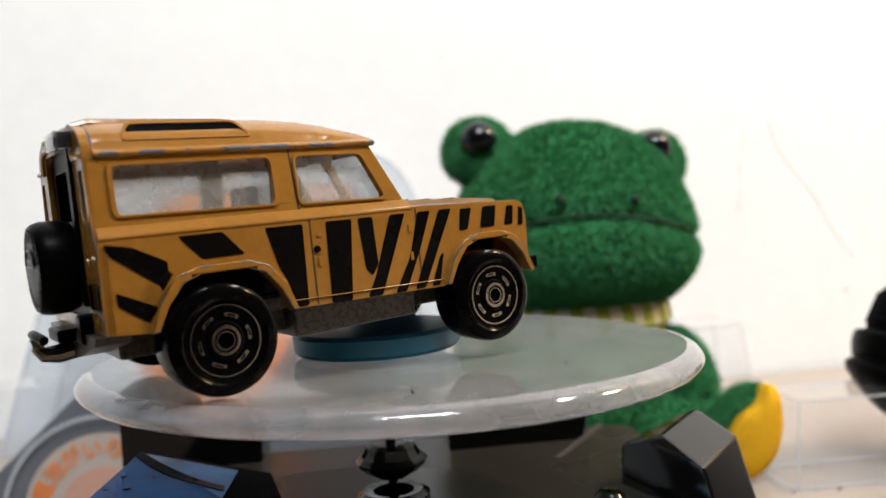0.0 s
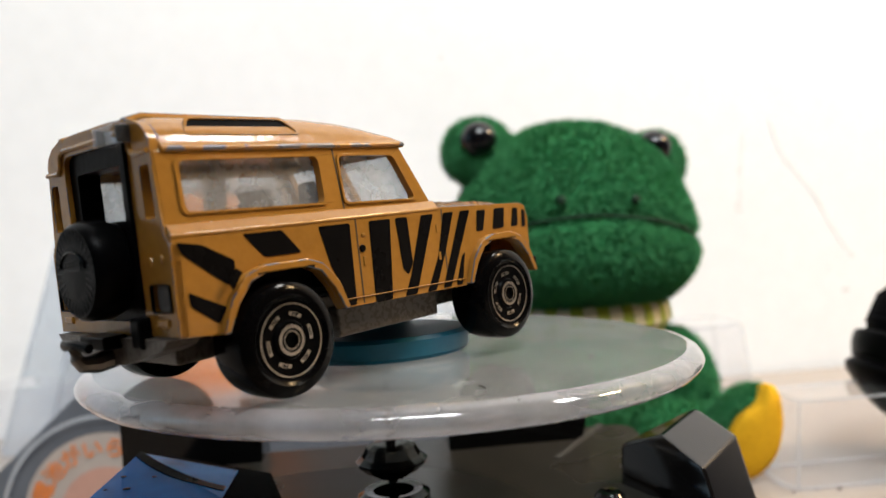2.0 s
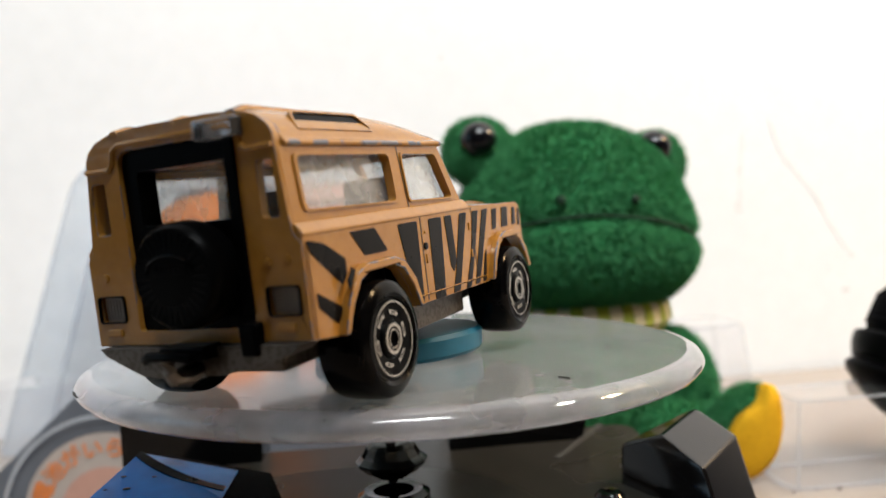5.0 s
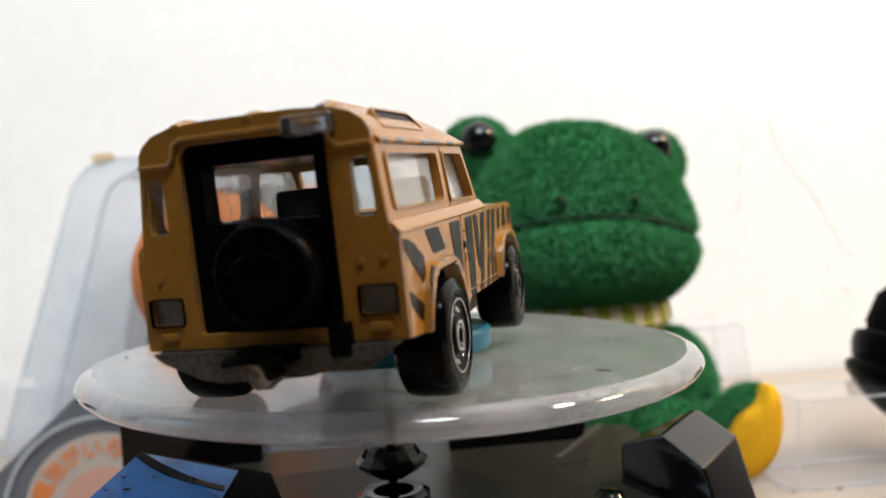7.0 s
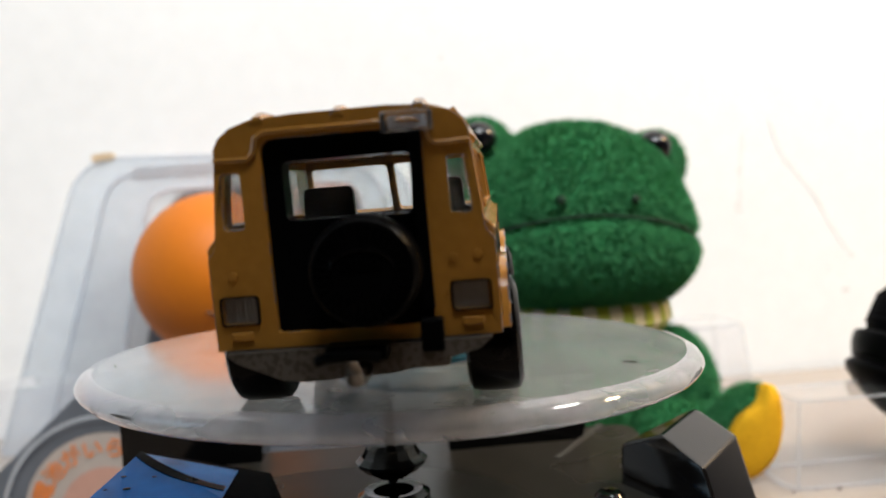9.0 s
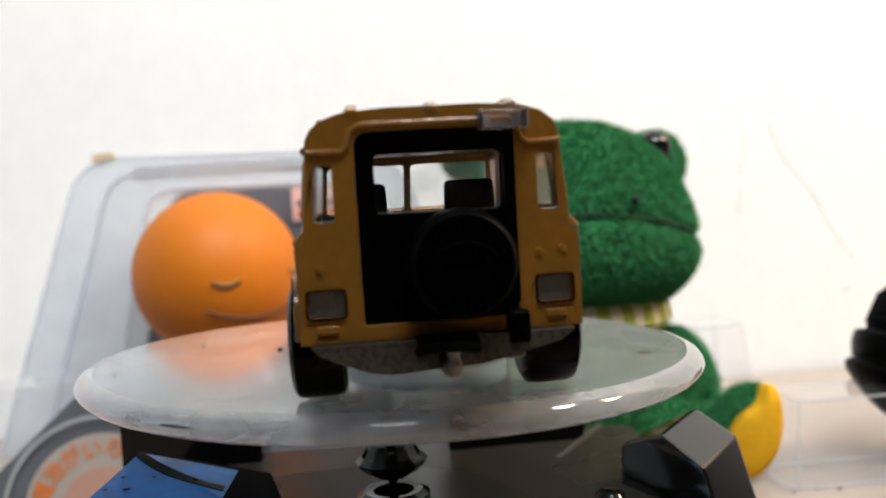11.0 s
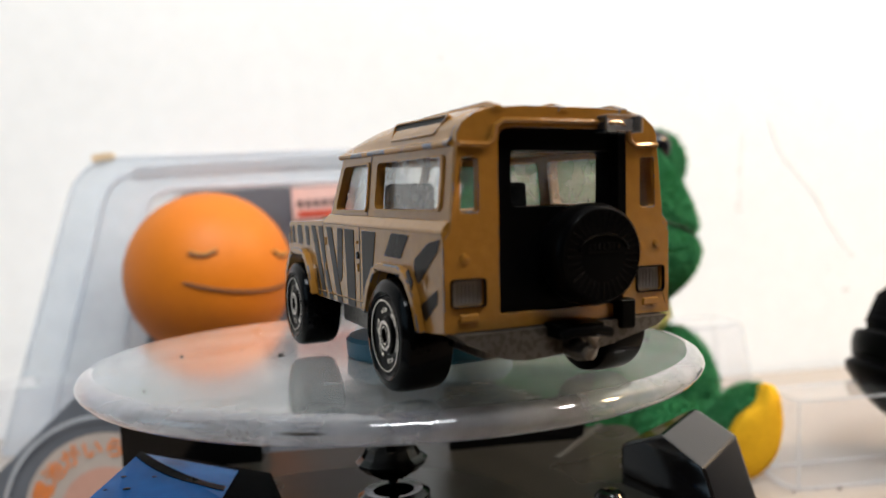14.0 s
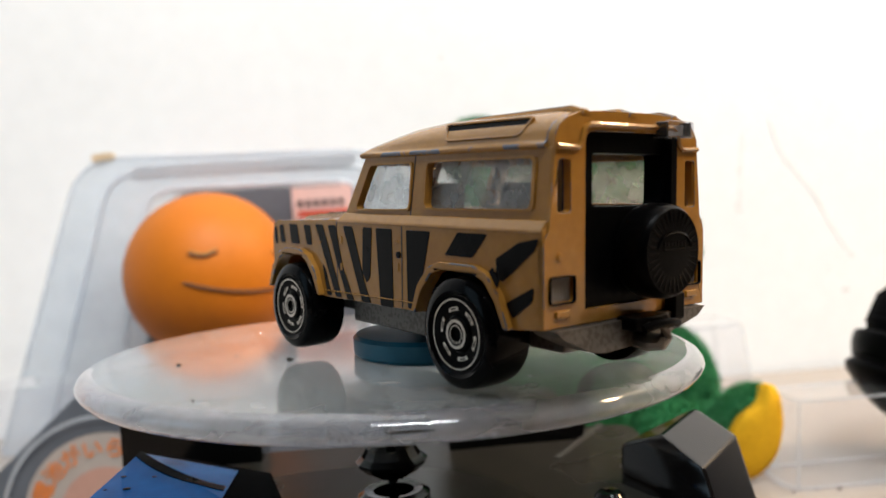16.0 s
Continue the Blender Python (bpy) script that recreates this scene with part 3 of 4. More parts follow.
# roof
SECT = [(0.51, 3.02, 3.10), (0.36, 3.03, 3.20), (-0.10, 3.02, 3.33), (-0.45, 3.02, 3.39), (-1.00, 3.02, 3.435), (-1.40, 3.02, 3.44), (-2.60, 3.02, 3.44), (-3.06, 3.02, 3.44), (XR + 0.14, 3.02, 3.425), (XR + 0.098, 3.02, 3.41)]


def roof_row(x, z0, z1):
    h = z1 - z0
    half = [(1.40, z0 - 0.05), (1.435, z0 - 0.03), (1.435, z0 + 0.01), (1.40, z0 + 0.03)]
    for k in range(9):
        a = radians(10 * k + 5)
        half.append((0.78 + 0.60 * math.cos(a), z0 + 0.03 + (h - 0.03) * math.sin(a) ** 1.05))
    half.append((0.0, z1 + 0.012))
    return [Vector((x, y, z)) for y, z in half] + [Vector((x, -y, z)) for y, z in half[-2::-1]]


bm = B()
loft(bm, [roof_row(*a) for a in SECT], True, True)
part("roof", bm, PAINT, car, bevel=0.02, edge=WORN)
for y in (-0.86, 0.0, 0.86):
    bm = B()
    loft(bm, [[Vector((x, y - w, z)), Vector((x, y - w * 0.6, z + 0.055)), Vector((x, y + w * 0.6, z + 0.055)), Vector((x, y + w, z))] for x, z, w in ((-1.2, 3.36, 0.05), (-1.5, 3.40, 0.08), (-3.15, 3.43, 0.08), (XR - 0.03, 3.37, 0.08))], True, False)
    part("roof_rib", bm, PAINT, car, bevel=0.015, edge=WORN)
for s in (-1, 1):
    bm = B()
    m = Matrix.Translation((0, s * 1.255, 3.245)) @ pose(0, 0, 0, -s * 55, 0, 0)
    slot = rounded([(-2.86, -0.10), (-1.30, -0.10), (-1.46, 0.125), (-2.76, 0.125)], 0.07)
    prism(bm, [slot], -0.06, 0.024, lambda u, v, w: m @ Vector((u, v, w)))
    part("roof_window", bm, BLACKP, car, "dark recessed roof window")
    bm = B()
    cx = -2.1
    prism(bm, [[(cx + (u - cx) * 1.05, v * 1.30) for u, v in slot], slot[::-1]], -0.06, 0.045, lambda u, v, w: m @ Vector((u, v, w)))
    part("roof_window_frame", bm, PAINT, car, bevel=0.022, edge=WORN)

# windscreen frame, bonnet, front
bm = B()
fs = rounded([(-1.44, 0.0), (1.44, 0.0), (1.36, 1.08), (-1.36, 1.08)], 0.05)
hole = rounded([(-1.28, 0.14), (-0.05, 0.14), (-0.05, 0.96), (-1.22, 0.96)], 0.08)
hole2 = [(-u, v) for u, v in hole]
tilt = math.atan2(0.51, 0.94)


def screen(u, v, w):
    return Vector((0.93 - v * math.sin(tilt) - w * math.cos(tilt), u, 2.064 + v * math.cos(tilt) - w * math.sin(tilt)))


prism(bm, [fs, hole[::-1], hole2], 0.0, 0.10, screen)
part("windscreen_frame", bm, PAINT, car, bevel=0.02, edge=WORN)
bm = B()
prism(bm, [rect(-1.3, 0.12, 1.3, 0.98)], 0.105, 0.125, screen)
part("windscreen", bm, WINDOW, car, "clear plastic windscreen")
bm = B()
rows = []
for x, z in ((0.93, 2.10), (1.4, 2.10), (2.5, 2.05), (2.95, 2.0), (3.06, 1.88), (3.08, 1.70)):
    rows.append([Vector((x, y, z + dz)) for y, dz in ((-1.50, -0.12), (-1.46, -0.04), (-1.05, -0.02), (-0.95, 0.05), (0.95, 0.05), (1.05, -0.02), (1.46, -0.04), (1.50, -0.12))])
loft(bm, rows, False)
bmesh.ops.solidify(bm, geom=bm.faces[:], thickness=0.08)
part("bonnet", bm, PAINT, car, bevel=0.03, edge=WORN)
for x0, dx, y0, y1 in ((1.1, 0.22, -1.4, -0.5), (1.5, 0.22, -1.4, -0.2), (1.95, 0.25, -1.4, -0.6), (2.4, 0.2, -1.4, -0.3), (1.1, 0.22, 0.4, 1.4), (1.55, 0.22, 0.3, 1.4), (2.0, 0.22, 0.6, 1.4)):
    bm = B()
    z = 2.16 - (x0 - 1.2) * 0.045
    prism(bm, [rounded([(x0, max(y0, -0.93)), (x0 + dx, max(y0, -0.93)), (x0 + dx + 0.08, min(y1, 0.93)), (x0 + 0.06, min(y1, 0.93))], 0.04, 2)], z - 0.03, z + 0.006, lambda u, v, w: Vector((u, v, w)))
    part("stripe", bm, STRIPE, car, "black printed stripe")
bm = B()
prism(bm, [rounded([(-1.5, 0.95), (1.5, 0.95), (1.5, 1.80), (-1.5, 1.80)], 0.08), rect(-0.72, 1.08, 0.72, 1.72, 0.05)[::-1]], 3.02, 3.10, lambda u, v, w: Vector((w, u, v)))
part("front_panel", bm, PAINT, car, bevel=0.03, edge=WORN)
bm = B()
box(bm, (3.02, 0, 1.40), (0.06, 1.5, 0.7))
for k in range(9):
    box(bm, (3.06, 0, 1.12 + 0.07 * k), (0.03, 1.4, 0.025))
part("grille", bm, BLACKP, car)
for y in (-1.05, 1.05):
    bm = B()
    lathe(bm, [(0, 0.06), (0.16, 0.05), (0.20, 0.0), (0.20, -0.05), (0, -0.05)], 20, Matrix.Translation((3.12, y, 1.42)) @ pose(0, 0, 0, 0, 90, 0))
    part("headlamp", bm, CHROME, car, "silver headlamp", smooth=True)
bm = B()
box(bm, (3.22, 0, 0.98), (0.18, 3.0, 0.20))
part("front_bumper", bm, BLACKP, car, bevel=0.03)

# chassis, rear bumper, tow hook, interior
bm = B()
box(bm, (0.0, 0, 0.72), (6.2, 1.9, 0.36))
box(bm, (0.0, 0, 0.95), (6.4, 2.2, 0.2))
box(bm, (0.06, 0, 0.66), (1.95, 2.5, 0.40))
part("chassis", bm, CAST, car, "bare grey metal chassis", bevel=0.04)
bm = B()
prism(bm, [rounded([(-1.46, 0.92), (-1.30, 0.80), (-0.70, 0.66), (-0.40, 0.60), (0.60, 0.56), (0.85, 0.60), (1.35, 0.82), (1.46, 0.92)], 0.03)], -0.12, 0.30, rear_put)
part("rear_bumper", bm, CAST, car, "grey metal rear bumper", bevel=0.025)
bm = B()
box(bm, (XR - 0.18, -0.02, 0.88), (0.30, 0.66, 0.16))
part("tow_bracket", bm, BLACKP, car, bevel=0.03)
bm = B()
tube(bm, [(XR - 0.05, -0.02, 0.68), (XR - 0.30, -0.02, 0.64), (XR - 0.46, -0.02, 0.66), (XR - 0.52, -0.02, 0.74), (XR - 0.52, -0.02, 0.86)], [0.13, 0.12, 0.10, 0.08, 0.09], 10)
part("tow_hook", bm, STEEL, car, "shiny worn metal tow hook", smooth=True)
bm = B()
tube(bm, [(XR - 0.48, -0.30, 0.86), (XR - 0.52, -0.1, 0.9), (XR - 0.52, 0.25, 0.9), (XR - 0.48, 0.35, 0.86)], 0.06, 8)
part("tow_bar", bm, BLACKP, car, smooth=True)
bm = B()
box(bm, (-0.9, 0, 1.10), (4.7, 2.75, 0.06))
box(bm, (-2.25, 0, 1.45), (1.9, 2.6, 0.7))
box(bm, (0.75, 0, 1.85), (0.35, 2.7, 0.55))
part("interior_tray", bm, BLACKP, car, bevel=0.03)
for x, y, h in ((-0.50, 0.76, 2.60), (-0.50, -0.78, 2.60), (-1.85, 0.72, 2.20), (-1.85, -0.72, 2.20)):
    bm = B()
    loft(bm, [[Vector((x - 0.12 + d, y + wy, z)) for d, wy in ((-0.10, -w), (0.10, -w), (0.10, w), (-0.10, w))] for z, w in ((1.1, 0.46), (2.17, 0.46), (2.2, 0.36), (h - 0.06, 0.35), (h, 0.31))], True, True)
    box(bm, (x + 0.30, y, 1.55), (0.7, 0.8, 0.3))
    part("seat", bm, BLACKP, car, bevel=0.04)
bm = B()
lathe(bm, [(0.20, -0.02), (0.24, 0.0), (0.20, 0.02), (0.17, 0.0)], 24, Matrix.Translation((0.42, -0.6, 1.92)) @ pose(0, 0, 0, 0, -60, 0), True)
part("steering_wheel", bm, BLACKP, car, smooth=True)

# wheels with printed chrome rims


def wheel(x, s, z):
    w = new("wheel")
    w.parent = car
    w.location = Vector((x, s * 1.40, z)) * CM
    w.rotation_euler = (radians(-90 * s), radians(random.uniform(0, 60)), 0)
    R0 = 0.705
    bm = B()
    lathe(bm, [(0, -0.30), (R0 - 0.10, -0.30), (R0 - 0.02, -0.25), (R0, -0.15), (R0, 0.22), (R0 - 0.02, 0.30), (R0 - 0.08, 0.345), (R0 - 0.16, 0.36), (R0 - 0.19, 0.34), (R0 - 0.21, 0.33)], 56)
    part("tyre", bm, RUBBER, w, smooth=True)
    bm = B()
    lathe(bm, [(R0 - 0.21, 0.33), (R0 - 0.23, 0.305), (0.24, 0.30), (0.22, 0.33), (0.13, 0.345), (0.11, 0.30), (0, 0.30)], 48)
    rim = part("wheel_rim", bm, BLACKP, w, smooth=True)
    for a, b in ((0.445, 0.425), (0.185, 0.145), (0.115, 0.10)):
        bm = B()
        lathe(bm, [(a, 0.34), (a, 0.356), (b, 0.356), (b, 0.34)], 48, None, True)
        part("chrome_ring", bm, CHROME, rim, "thin chrome ring")
    for k in range(6):
        bm = B()
        c = [k * 60 + d for d in (-17, -9, 0, 9, 17)]
        out = [(0.338 * math.cos(radians(q)), 0.338 * math.sin(radians(q))) for q in c]
        inn = [(0.290 * math.cos(radians(q)), 0.290 * math.sin(radians(q))) for q in c]
        mid = [(0.325 * math.cos(radians(q)), 0.325 * math.sin(radians(q))) for q in c[0:5]]
        mid2 = [(0.305 * math.cos(radians(q * 1.0)), 0.305 * math.sin(radians(q))) for q in c[0:5]]
        prism(bm, [out + inn[::-1], (mid[1:4] + mid2[1:4][::-1])[::-1]], 0.30, 0.318, lambda u, v, ww: Vector((u, v, ww)))
        part("rim_slot", bm, CHROME, rim, "chrome outlined slot")
    return w


for x, s, z in ((-2.05, -1, 0.672), (-2.05, 1, 0.74), (2.16, -1, 0.60), (2.16, 1, 0.62)):
    wheel(x, s, z)
for x in (-2.05, 2.16):
    bm = B()
    tube(bm, [(x, -1.3, 0.65), (x, 1.3, 0.65)], 0.08, 10)
    part("axle", bm, CAST, car, smooth=True)

# ---- plush frog ----


def pile(name, fn, nu, nv, count, length, mat, parent, seed, label=""):
    """A plush surface: a closed skin from fn(az, el) with short fibres standing on it."""
    rng = np.random.default_rng(seed)
    az = np.linspace(0, 2 * np.pi, nu, endpoint=False)
    el = np.linspace(-np.pi / 2, np.pi / 2, nv)
    A, E = np.meshgrid(az, el)
    base = fn(A.ravel(), E.ravel())
    faces = []
    for j in range(nv - 1):
        for i in range(nu):
            k = (i + 1) % nu
            faces.append((j * nu + i, j * nu + k, (j + 1) * nu + k, (j + 1) * nu + i))
    a = rng.uniform(0, 2 * np.pi, count)
    e = np.arcsin(rng.uniform(-1, 1, count))
    p = fn(a, e)
    h = 0.02
    du, dv = fn(a + h, e) - fn(a - h, e), fn(a, e + h) - fn(a, e - h)
    nrm = np.cross(du, dv)
    nrm /= np.linalg.norm(nrm, axis=1)[:, None] + 1e-9
    comb = rng.normal(0, 0.42, (count, 3)) + np.array([0.0, 0.0, -0.40]) + 0.16 * np.sin(p[:, [2, 0, 1]] * 1.9)
    d = nrm * 0.8 + comb
    d /= np.linalg.norm(d, axis=1)[:, None]
    side = np.cross(d, rng.normal(0, 1, (count, 3)))
    side /= np.linalg.norm(side, axis=1)[:, None] + 1e-9
    ln = length * rng.uniform(0.6, 1.25, count)[:, None]
    w = 0.018
    v0, v1, v2 = p - side * w, p + side * w, p + d * ln
    nb = len(base)
    verts = np.concatenate([base, np.stack([v0, v1, v2], 1).reshape(-1, 3)]) * CM
    tri = [(nb + 3 * i, nb + 3 * i + 1, nb + 3 * i + 2) for i in range(count)]
    me = bpy.data.meshes.new(name)
    me.from_pydata(verts.tolist(), [], faces + tri)
    me.materials.append(SKIN)
    me.materials.append(mat)
    me.polygons.foreach_set("material_index", np.array([0] * len(faces) + [1] * count, dtype=np.int32))
    me.update()
    ob = new(name, me)
    ob.parent = parent
    if label:
        tagged(ob, label)
    return ob


frog = thing("plush_frog", "green plush frog with black bead eyes and yellow feet", "plush toy", (6.2, 11.5, TZ))


def P(x, y, z):
    return Vector((x - 6.2, y - 11.5, z - TZ))


HX, HY, HZ = 6.1, 11.2, 0.98
TILT = math.radians(3.0)


def mouth_z(x):
    return 0.98 - 0.055 * x * x


def head_fn(a, e):
    ce, se = np.cos(e), np.sin(e)
    sg = lambda v, k: np.sign(v) * np.abs(v) ** k
    x = 3.70 * sg(np.cos(a), 0.94) * sg(ce, 0.90)
    y = 3.40 * sg(np.sin(a), 0.94) * sg(ce, 0.90)
    z = np.where(se > 0, 3.86 * sg(se, 0.97), 2.05 * sg(se, 0.95))
    shrink = 1 - 0.03 * np.clip(z / 3.86, 0, 1) ** 1.5
    x, y = x * shrink, y * shrink
    front = np.clip(-y / 3.4 + 0.30, 0, 1)
    crease = np.exp(-((z - mouth_z(x)) / 0.16) ** 2) * np.clip(front * 3, 0, 1)
    k = 1 - 0.085 * crease
    brow = 1 + 0.02 * np.exp(-((z - 0.2) / 0.8) ** 2)
    x, y = x * k * brow, y * k * brow
    X = x * math.cos(TILT) + z * math.sin(TILT)
    Zz = -x * math.sin(TILT) + z * math.cos(TILT)
    return np.stack([X + HX - 6.2, y + HY - 11.5, Zz + HZ - TZ], 1)


def ell_fn(c, r, m=None):
    def fn(a, e):
        p = np.stack([r[0] * np.cos(e) * np.cos(a), r[1] * np.cos(e) * np.sin(a), r[2] * np.sin(e)], 1)
        if m is not None:
            p = p @ np.array(m.to_3x3()).T
        return p + np.array(P(*c))
    return fn


head = pile("head", head_fn, 72, 60, 90000, 0.24, PLUSH, frog, 1)
bm = B()
path = []
for k in range(41):
    x = -3.45 + 6.9 * k / 40
    z = mouth_z(x)
    yy = -3.40 * (1 - min(0.999, abs(x / 3.68)) ** 2.3) ** (1 / 2.3) * 0.965
    path.append(P(x * math.cos(TILT) + z * math.sin(TILT) + HX, yy + HY, -x * math.sin(TILT) + z * math.cos(TILT) + HZ))
tube(bm, path, 0.05, 6)
part("mouth", bm, THREAD, head, "dark stitched mouth line", smooth=True)
for x in (-1.05, 1.02):
    bm = B()
    bmesh.ops.create_icosphere(bm, subdivisions=2, radius=0.13, matrix=Matrix.Translation(P(HX + x + 0.05, HY - 3.27, 2.40 - 0.05 * x)))
    part("nostril", bm, THREAD, head, smooth=True)
for c, r, bc in (((3.35, 11.3, 4.18), (1.06, 1.0, 1.0), (3.28, 10.50, 4.46)), ((9.10, 11.7, 3.50), (0.90, 0.95, 0.98), (8.82, 10.90, 3.92))):
    pile("eye_bump", ell_fn(c, r), 28, 20, 6500, 0.24, PLUSH, frog, 5)
    bm = B()
    bmesh.ops.create_uvsphere(bm, u_segments=28, v_segments=18, radius=0.56, matrix=Matrix.Translation(P(*bc)))
    part("eye", bm, BEAD, frog, "glossy black bead eye", smooth=True)
pile("body", ell_fn((6.4, 11.6, -3.2), (2.75, 2.4, 2.6)), 48, 36, 16000, 0.28, PLUSH, frog, 9)
for sx in (1, -1):
    m = pose(0, 0, 0, 0, 12 * sx, -25 * sx)
    pile("leg", ell_fn((6.35 + sx * 2.35, 9.6, -4.75), (1.70, 1.1, 0.98), m), 36, 26, 9000, 0.26, PLUSH, frog, 11)
    pile("foot", ell_fn((6.35 + sx * 3.62, 8.45, -3.92), (0.98, 0.60, 0.55), pose(0, 0, 0, 0, -32 * sx, 0)), 28, 22, 5000, 0.24, PLUSH, frog, 13)
    bm = B()
    edge_ = rounded([(10.62, -3.02), (10.90, -3.25), (10.98, -4.10), (10.80, -4.90), (10.42, -5.42), (9.93, -5.72), (9.50, -5.52), (9.36, -4.40), (9.70, -3.85), (10.28, -3.55)], 0.22, 4)
    rings_ = []
    for k, d in ((0.90, -0.55), (1.0, -0.30), (1.02, 0.0), (0.97, 0.16), (0.85, 0.27), (0.62, 0.34), (0.33, 0.37), (0.05, 0.38)):
        b = 1 - k if k < 0.98 and d > 0 else 0.0
        ring_ = []
        for x, z in edge_:
            a = math.atan2(z + 4.4, x - 10.25)
            ring_.append(P(6.35 + sx * (3.9 + ((x - 10.25) * (1 - b) + 0.7 * b * math.cos(a)) * k), 7.85 - d, -4.4 + ((z + 4.4) * (1 - b) + 1.25 * b * math.sin(a)) * k))
        rings_.append(ring_)
    loft(bm, rings_, True, True)
    part("sole", bm, FELT, frog, "yellow felt sole", smooth=True)
    pile("arm", ell_fn((6.35 + sx * 2.92, 10.6, -3.05), (0.88, 0.8, 1.50), pose(0, 0, 0, 0, -25 * sx, 0)), 28, 22, 4500, 0.26, PLUSH, frog, 17)
bm = B()
for k in range(48):
    a0, a1 = 2 * math.pi * k / 48, 2 * math.pi * (k + 1) / 48
    if k % 2:
        continue
    loft(bm, [[P(HX + r * math.cos(a), HY + 0.1 + r * 0.9 * math.sin(a), z) for r, z in ((2.85, -1.55), (3.02, -1.30), (2.96, -0.85), (2.8, -0.62))] for a in (a0, a1)], False)
part("scarf_stripes", bm, SCARFB, frog, "olive stripes of the neck scarf")
bm = B()
loft(bm, [[P(HX + r * math.cos(a), HY + 0.1 + r * 0.9 * math.sin(a), z) for r, z in ((2.83, -1.55), (3.00, -1.30), (2.94, -0.85), (2.78, -0.62))] for a in [2 * math.pi * k / 48 for k in range(49)]], False)
part("scarf", bm, SCARFA, frog, "cream striped neck scarf")

# ---- orange ball with a drawn face ----
BC, BR = Vector((-6.06, 16.66, 0.69)), 3.03
ball = thing("smiley_ball", "orange nodding ball with a drawn sleepy smile", "ball", (BC.x, BC.y, BC.z - BR))
bm = B()
bmesh.ops.create_uvsphere(bm, u_segments=64, v_segments=40, radius=BR, matrix=Matrix.Translation((0, 0, BR)))
part("ball", bm, ORANGE, ball, smooth=True)


def on_ball(az, el):
    """A point of the ball: degrees round from its front towards +x, and up."""
    a, e, r = radians(az), radians(el), BR + 0.005
    return Vector((r * math.sin(a) * math.cos(e), -r * math.cos(a) * math.cos(e), r * math.sin(e) + BR))


def face_line(name, pts, r, mat):
    bm = B()
    tube(bm, [on_ball(*p) for p in pts], r, 6)
    part(name, bm, mat, ball, smooth=True)


FACE = 41.5
face_line("smile", [(FACE - 43 + 86 * k / 20, -11.5 - 8.5 * (1 - ((k - 10) / 10) ** 2)) for k in range(21)], 0.063, FACEINK)
for c in (-29.5, 29.5):
    face_line("closed_eye", [(FACE + c - 9 + 3 * k, 7.0 - 3.0 * (1 - ((k - 3) / 3) ** 2)) for k in range(7)], 0.063, FACEINK)
    # Thin tan line painted for the sheen over each closed eye.
    face_line("eye_sheen", [(FACE + c - 8 + 2.67 * k, 8.6 - 2.6 * (1 - ((k - 3) / 3) ** 2)) for k in range(7)], 0.022, SHEENINK)

stand = thing("ball_stand", "small white plastic stand under the orange ball", "stand", (BC.x, BC.y, TZ))
bm = B()
lathe(bm, [(0, 0.0), (1.9, 0.0), (2.0, 0.15), (1.8, 2.6), (1.6, 3.6), (1.4, 3.65), (1.25, 3.55), (0, 3.4)], 48)
part("base", bm, CEILPAINT, stand, smooth=True)
bm = B()
box(bm, (0, -1.85, 1.3), (1.2, 0.2, 0.7))
part("solar_cell", bm, SOLAR, stand, bevel=0.05)

# ---- clear blister package against the wall ----
pack = thing("blister_pack", "empty clear plastic blister pack leaning at the wall", "packaging", (-5.0, 20.0, TZ))


def K(u, v, w):
    return Vector((u + 5.0, w - 20.0, v - TZ))


FAR = 0.944


def KF(u, v, w):
    """The tall rear shell, drawn at a larger scale."""
    return Vector((u * FAR + 5.0, (w + 13.35) * FAR - 33.35, 2.17 + (v - 2.17) * FAR - TZ))


outer = rounded([(-15.76, -6.25), (4.28, -6.25), (1.15, 5.25), (-11.7, 5.55)], [0.3, 0.3, 2.2, 1.6], 6)
inner = rounded([(-11.0, -5.0), (0.5, -5.0), (-0.6, 4.00), (-8.8, 4.08)], [0.4, 0.4, 0.9, 0.9], 6)
mid = rounded([(-13.6, -5.6), (2.8, -5.6), (0.1, 4.55), (-10.3, 4.85)], [0.4, 0.4, 1.2, 1.2], 6)
bm = B()
prism(bm, [outer, mid[::-1]], 20.0, 20.06, KF)
part("flange", bm, BLISTER, pack, "pale clear plastic flange")
bm = B()
prism(bm, [mid, inner[::-1]], 19.2, 19.26, KF)
part("raised_frame", bm, BLISTER, pack)
for loop, a, b in ((mid, 19.2, 20.0), (inner, 19.2, 22.5)):
    bm = B()
    loft(bm, [[KF(u, v, a) for u, v in loop], [KF(u, v, b) for u, v in loop]], False, True)
    part("side_wall", bm, BLISTERX, pack)
bm = B()
prism(bm, [inner], 22.52, 22.62, KF)
part("backing_card", bm, CARDGREY, pack, "grey backing card")
bm = B()
prism(bm, [rect(-9.4, 4.62, -0.6, 5.02, 0.1)], 19.1, 19.2, KF)
part("top_band", bm, BANDGREY, pack, bevel=0.05)
bm = B()
prism(bm, [rounded([(-14.6, 11.6), (4.4, 11.6), (4.5, 13.5), (-14.7, 13.5)], [1.6, 1.6, 0.1, 0.1], 6)], TZ + 0.02, -2.10, lambda u, v, w: K(u, w, v))
bulge = part("lower_bulge", bm, BLISTERX, pack, "clear plastic bulge with a ledge", bevel=0.35)
bm = B()
prism(bm, [rounded([(-8.6, TZ + 0.1), (3.2, TZ + 0.1), (2.6, -2.9), (-8.2, -2.9)], 0.5)], 13.2, 13.3, K)
part("insert_card", bm, CARDDARK, pack, "dark grey insert card", kind="")
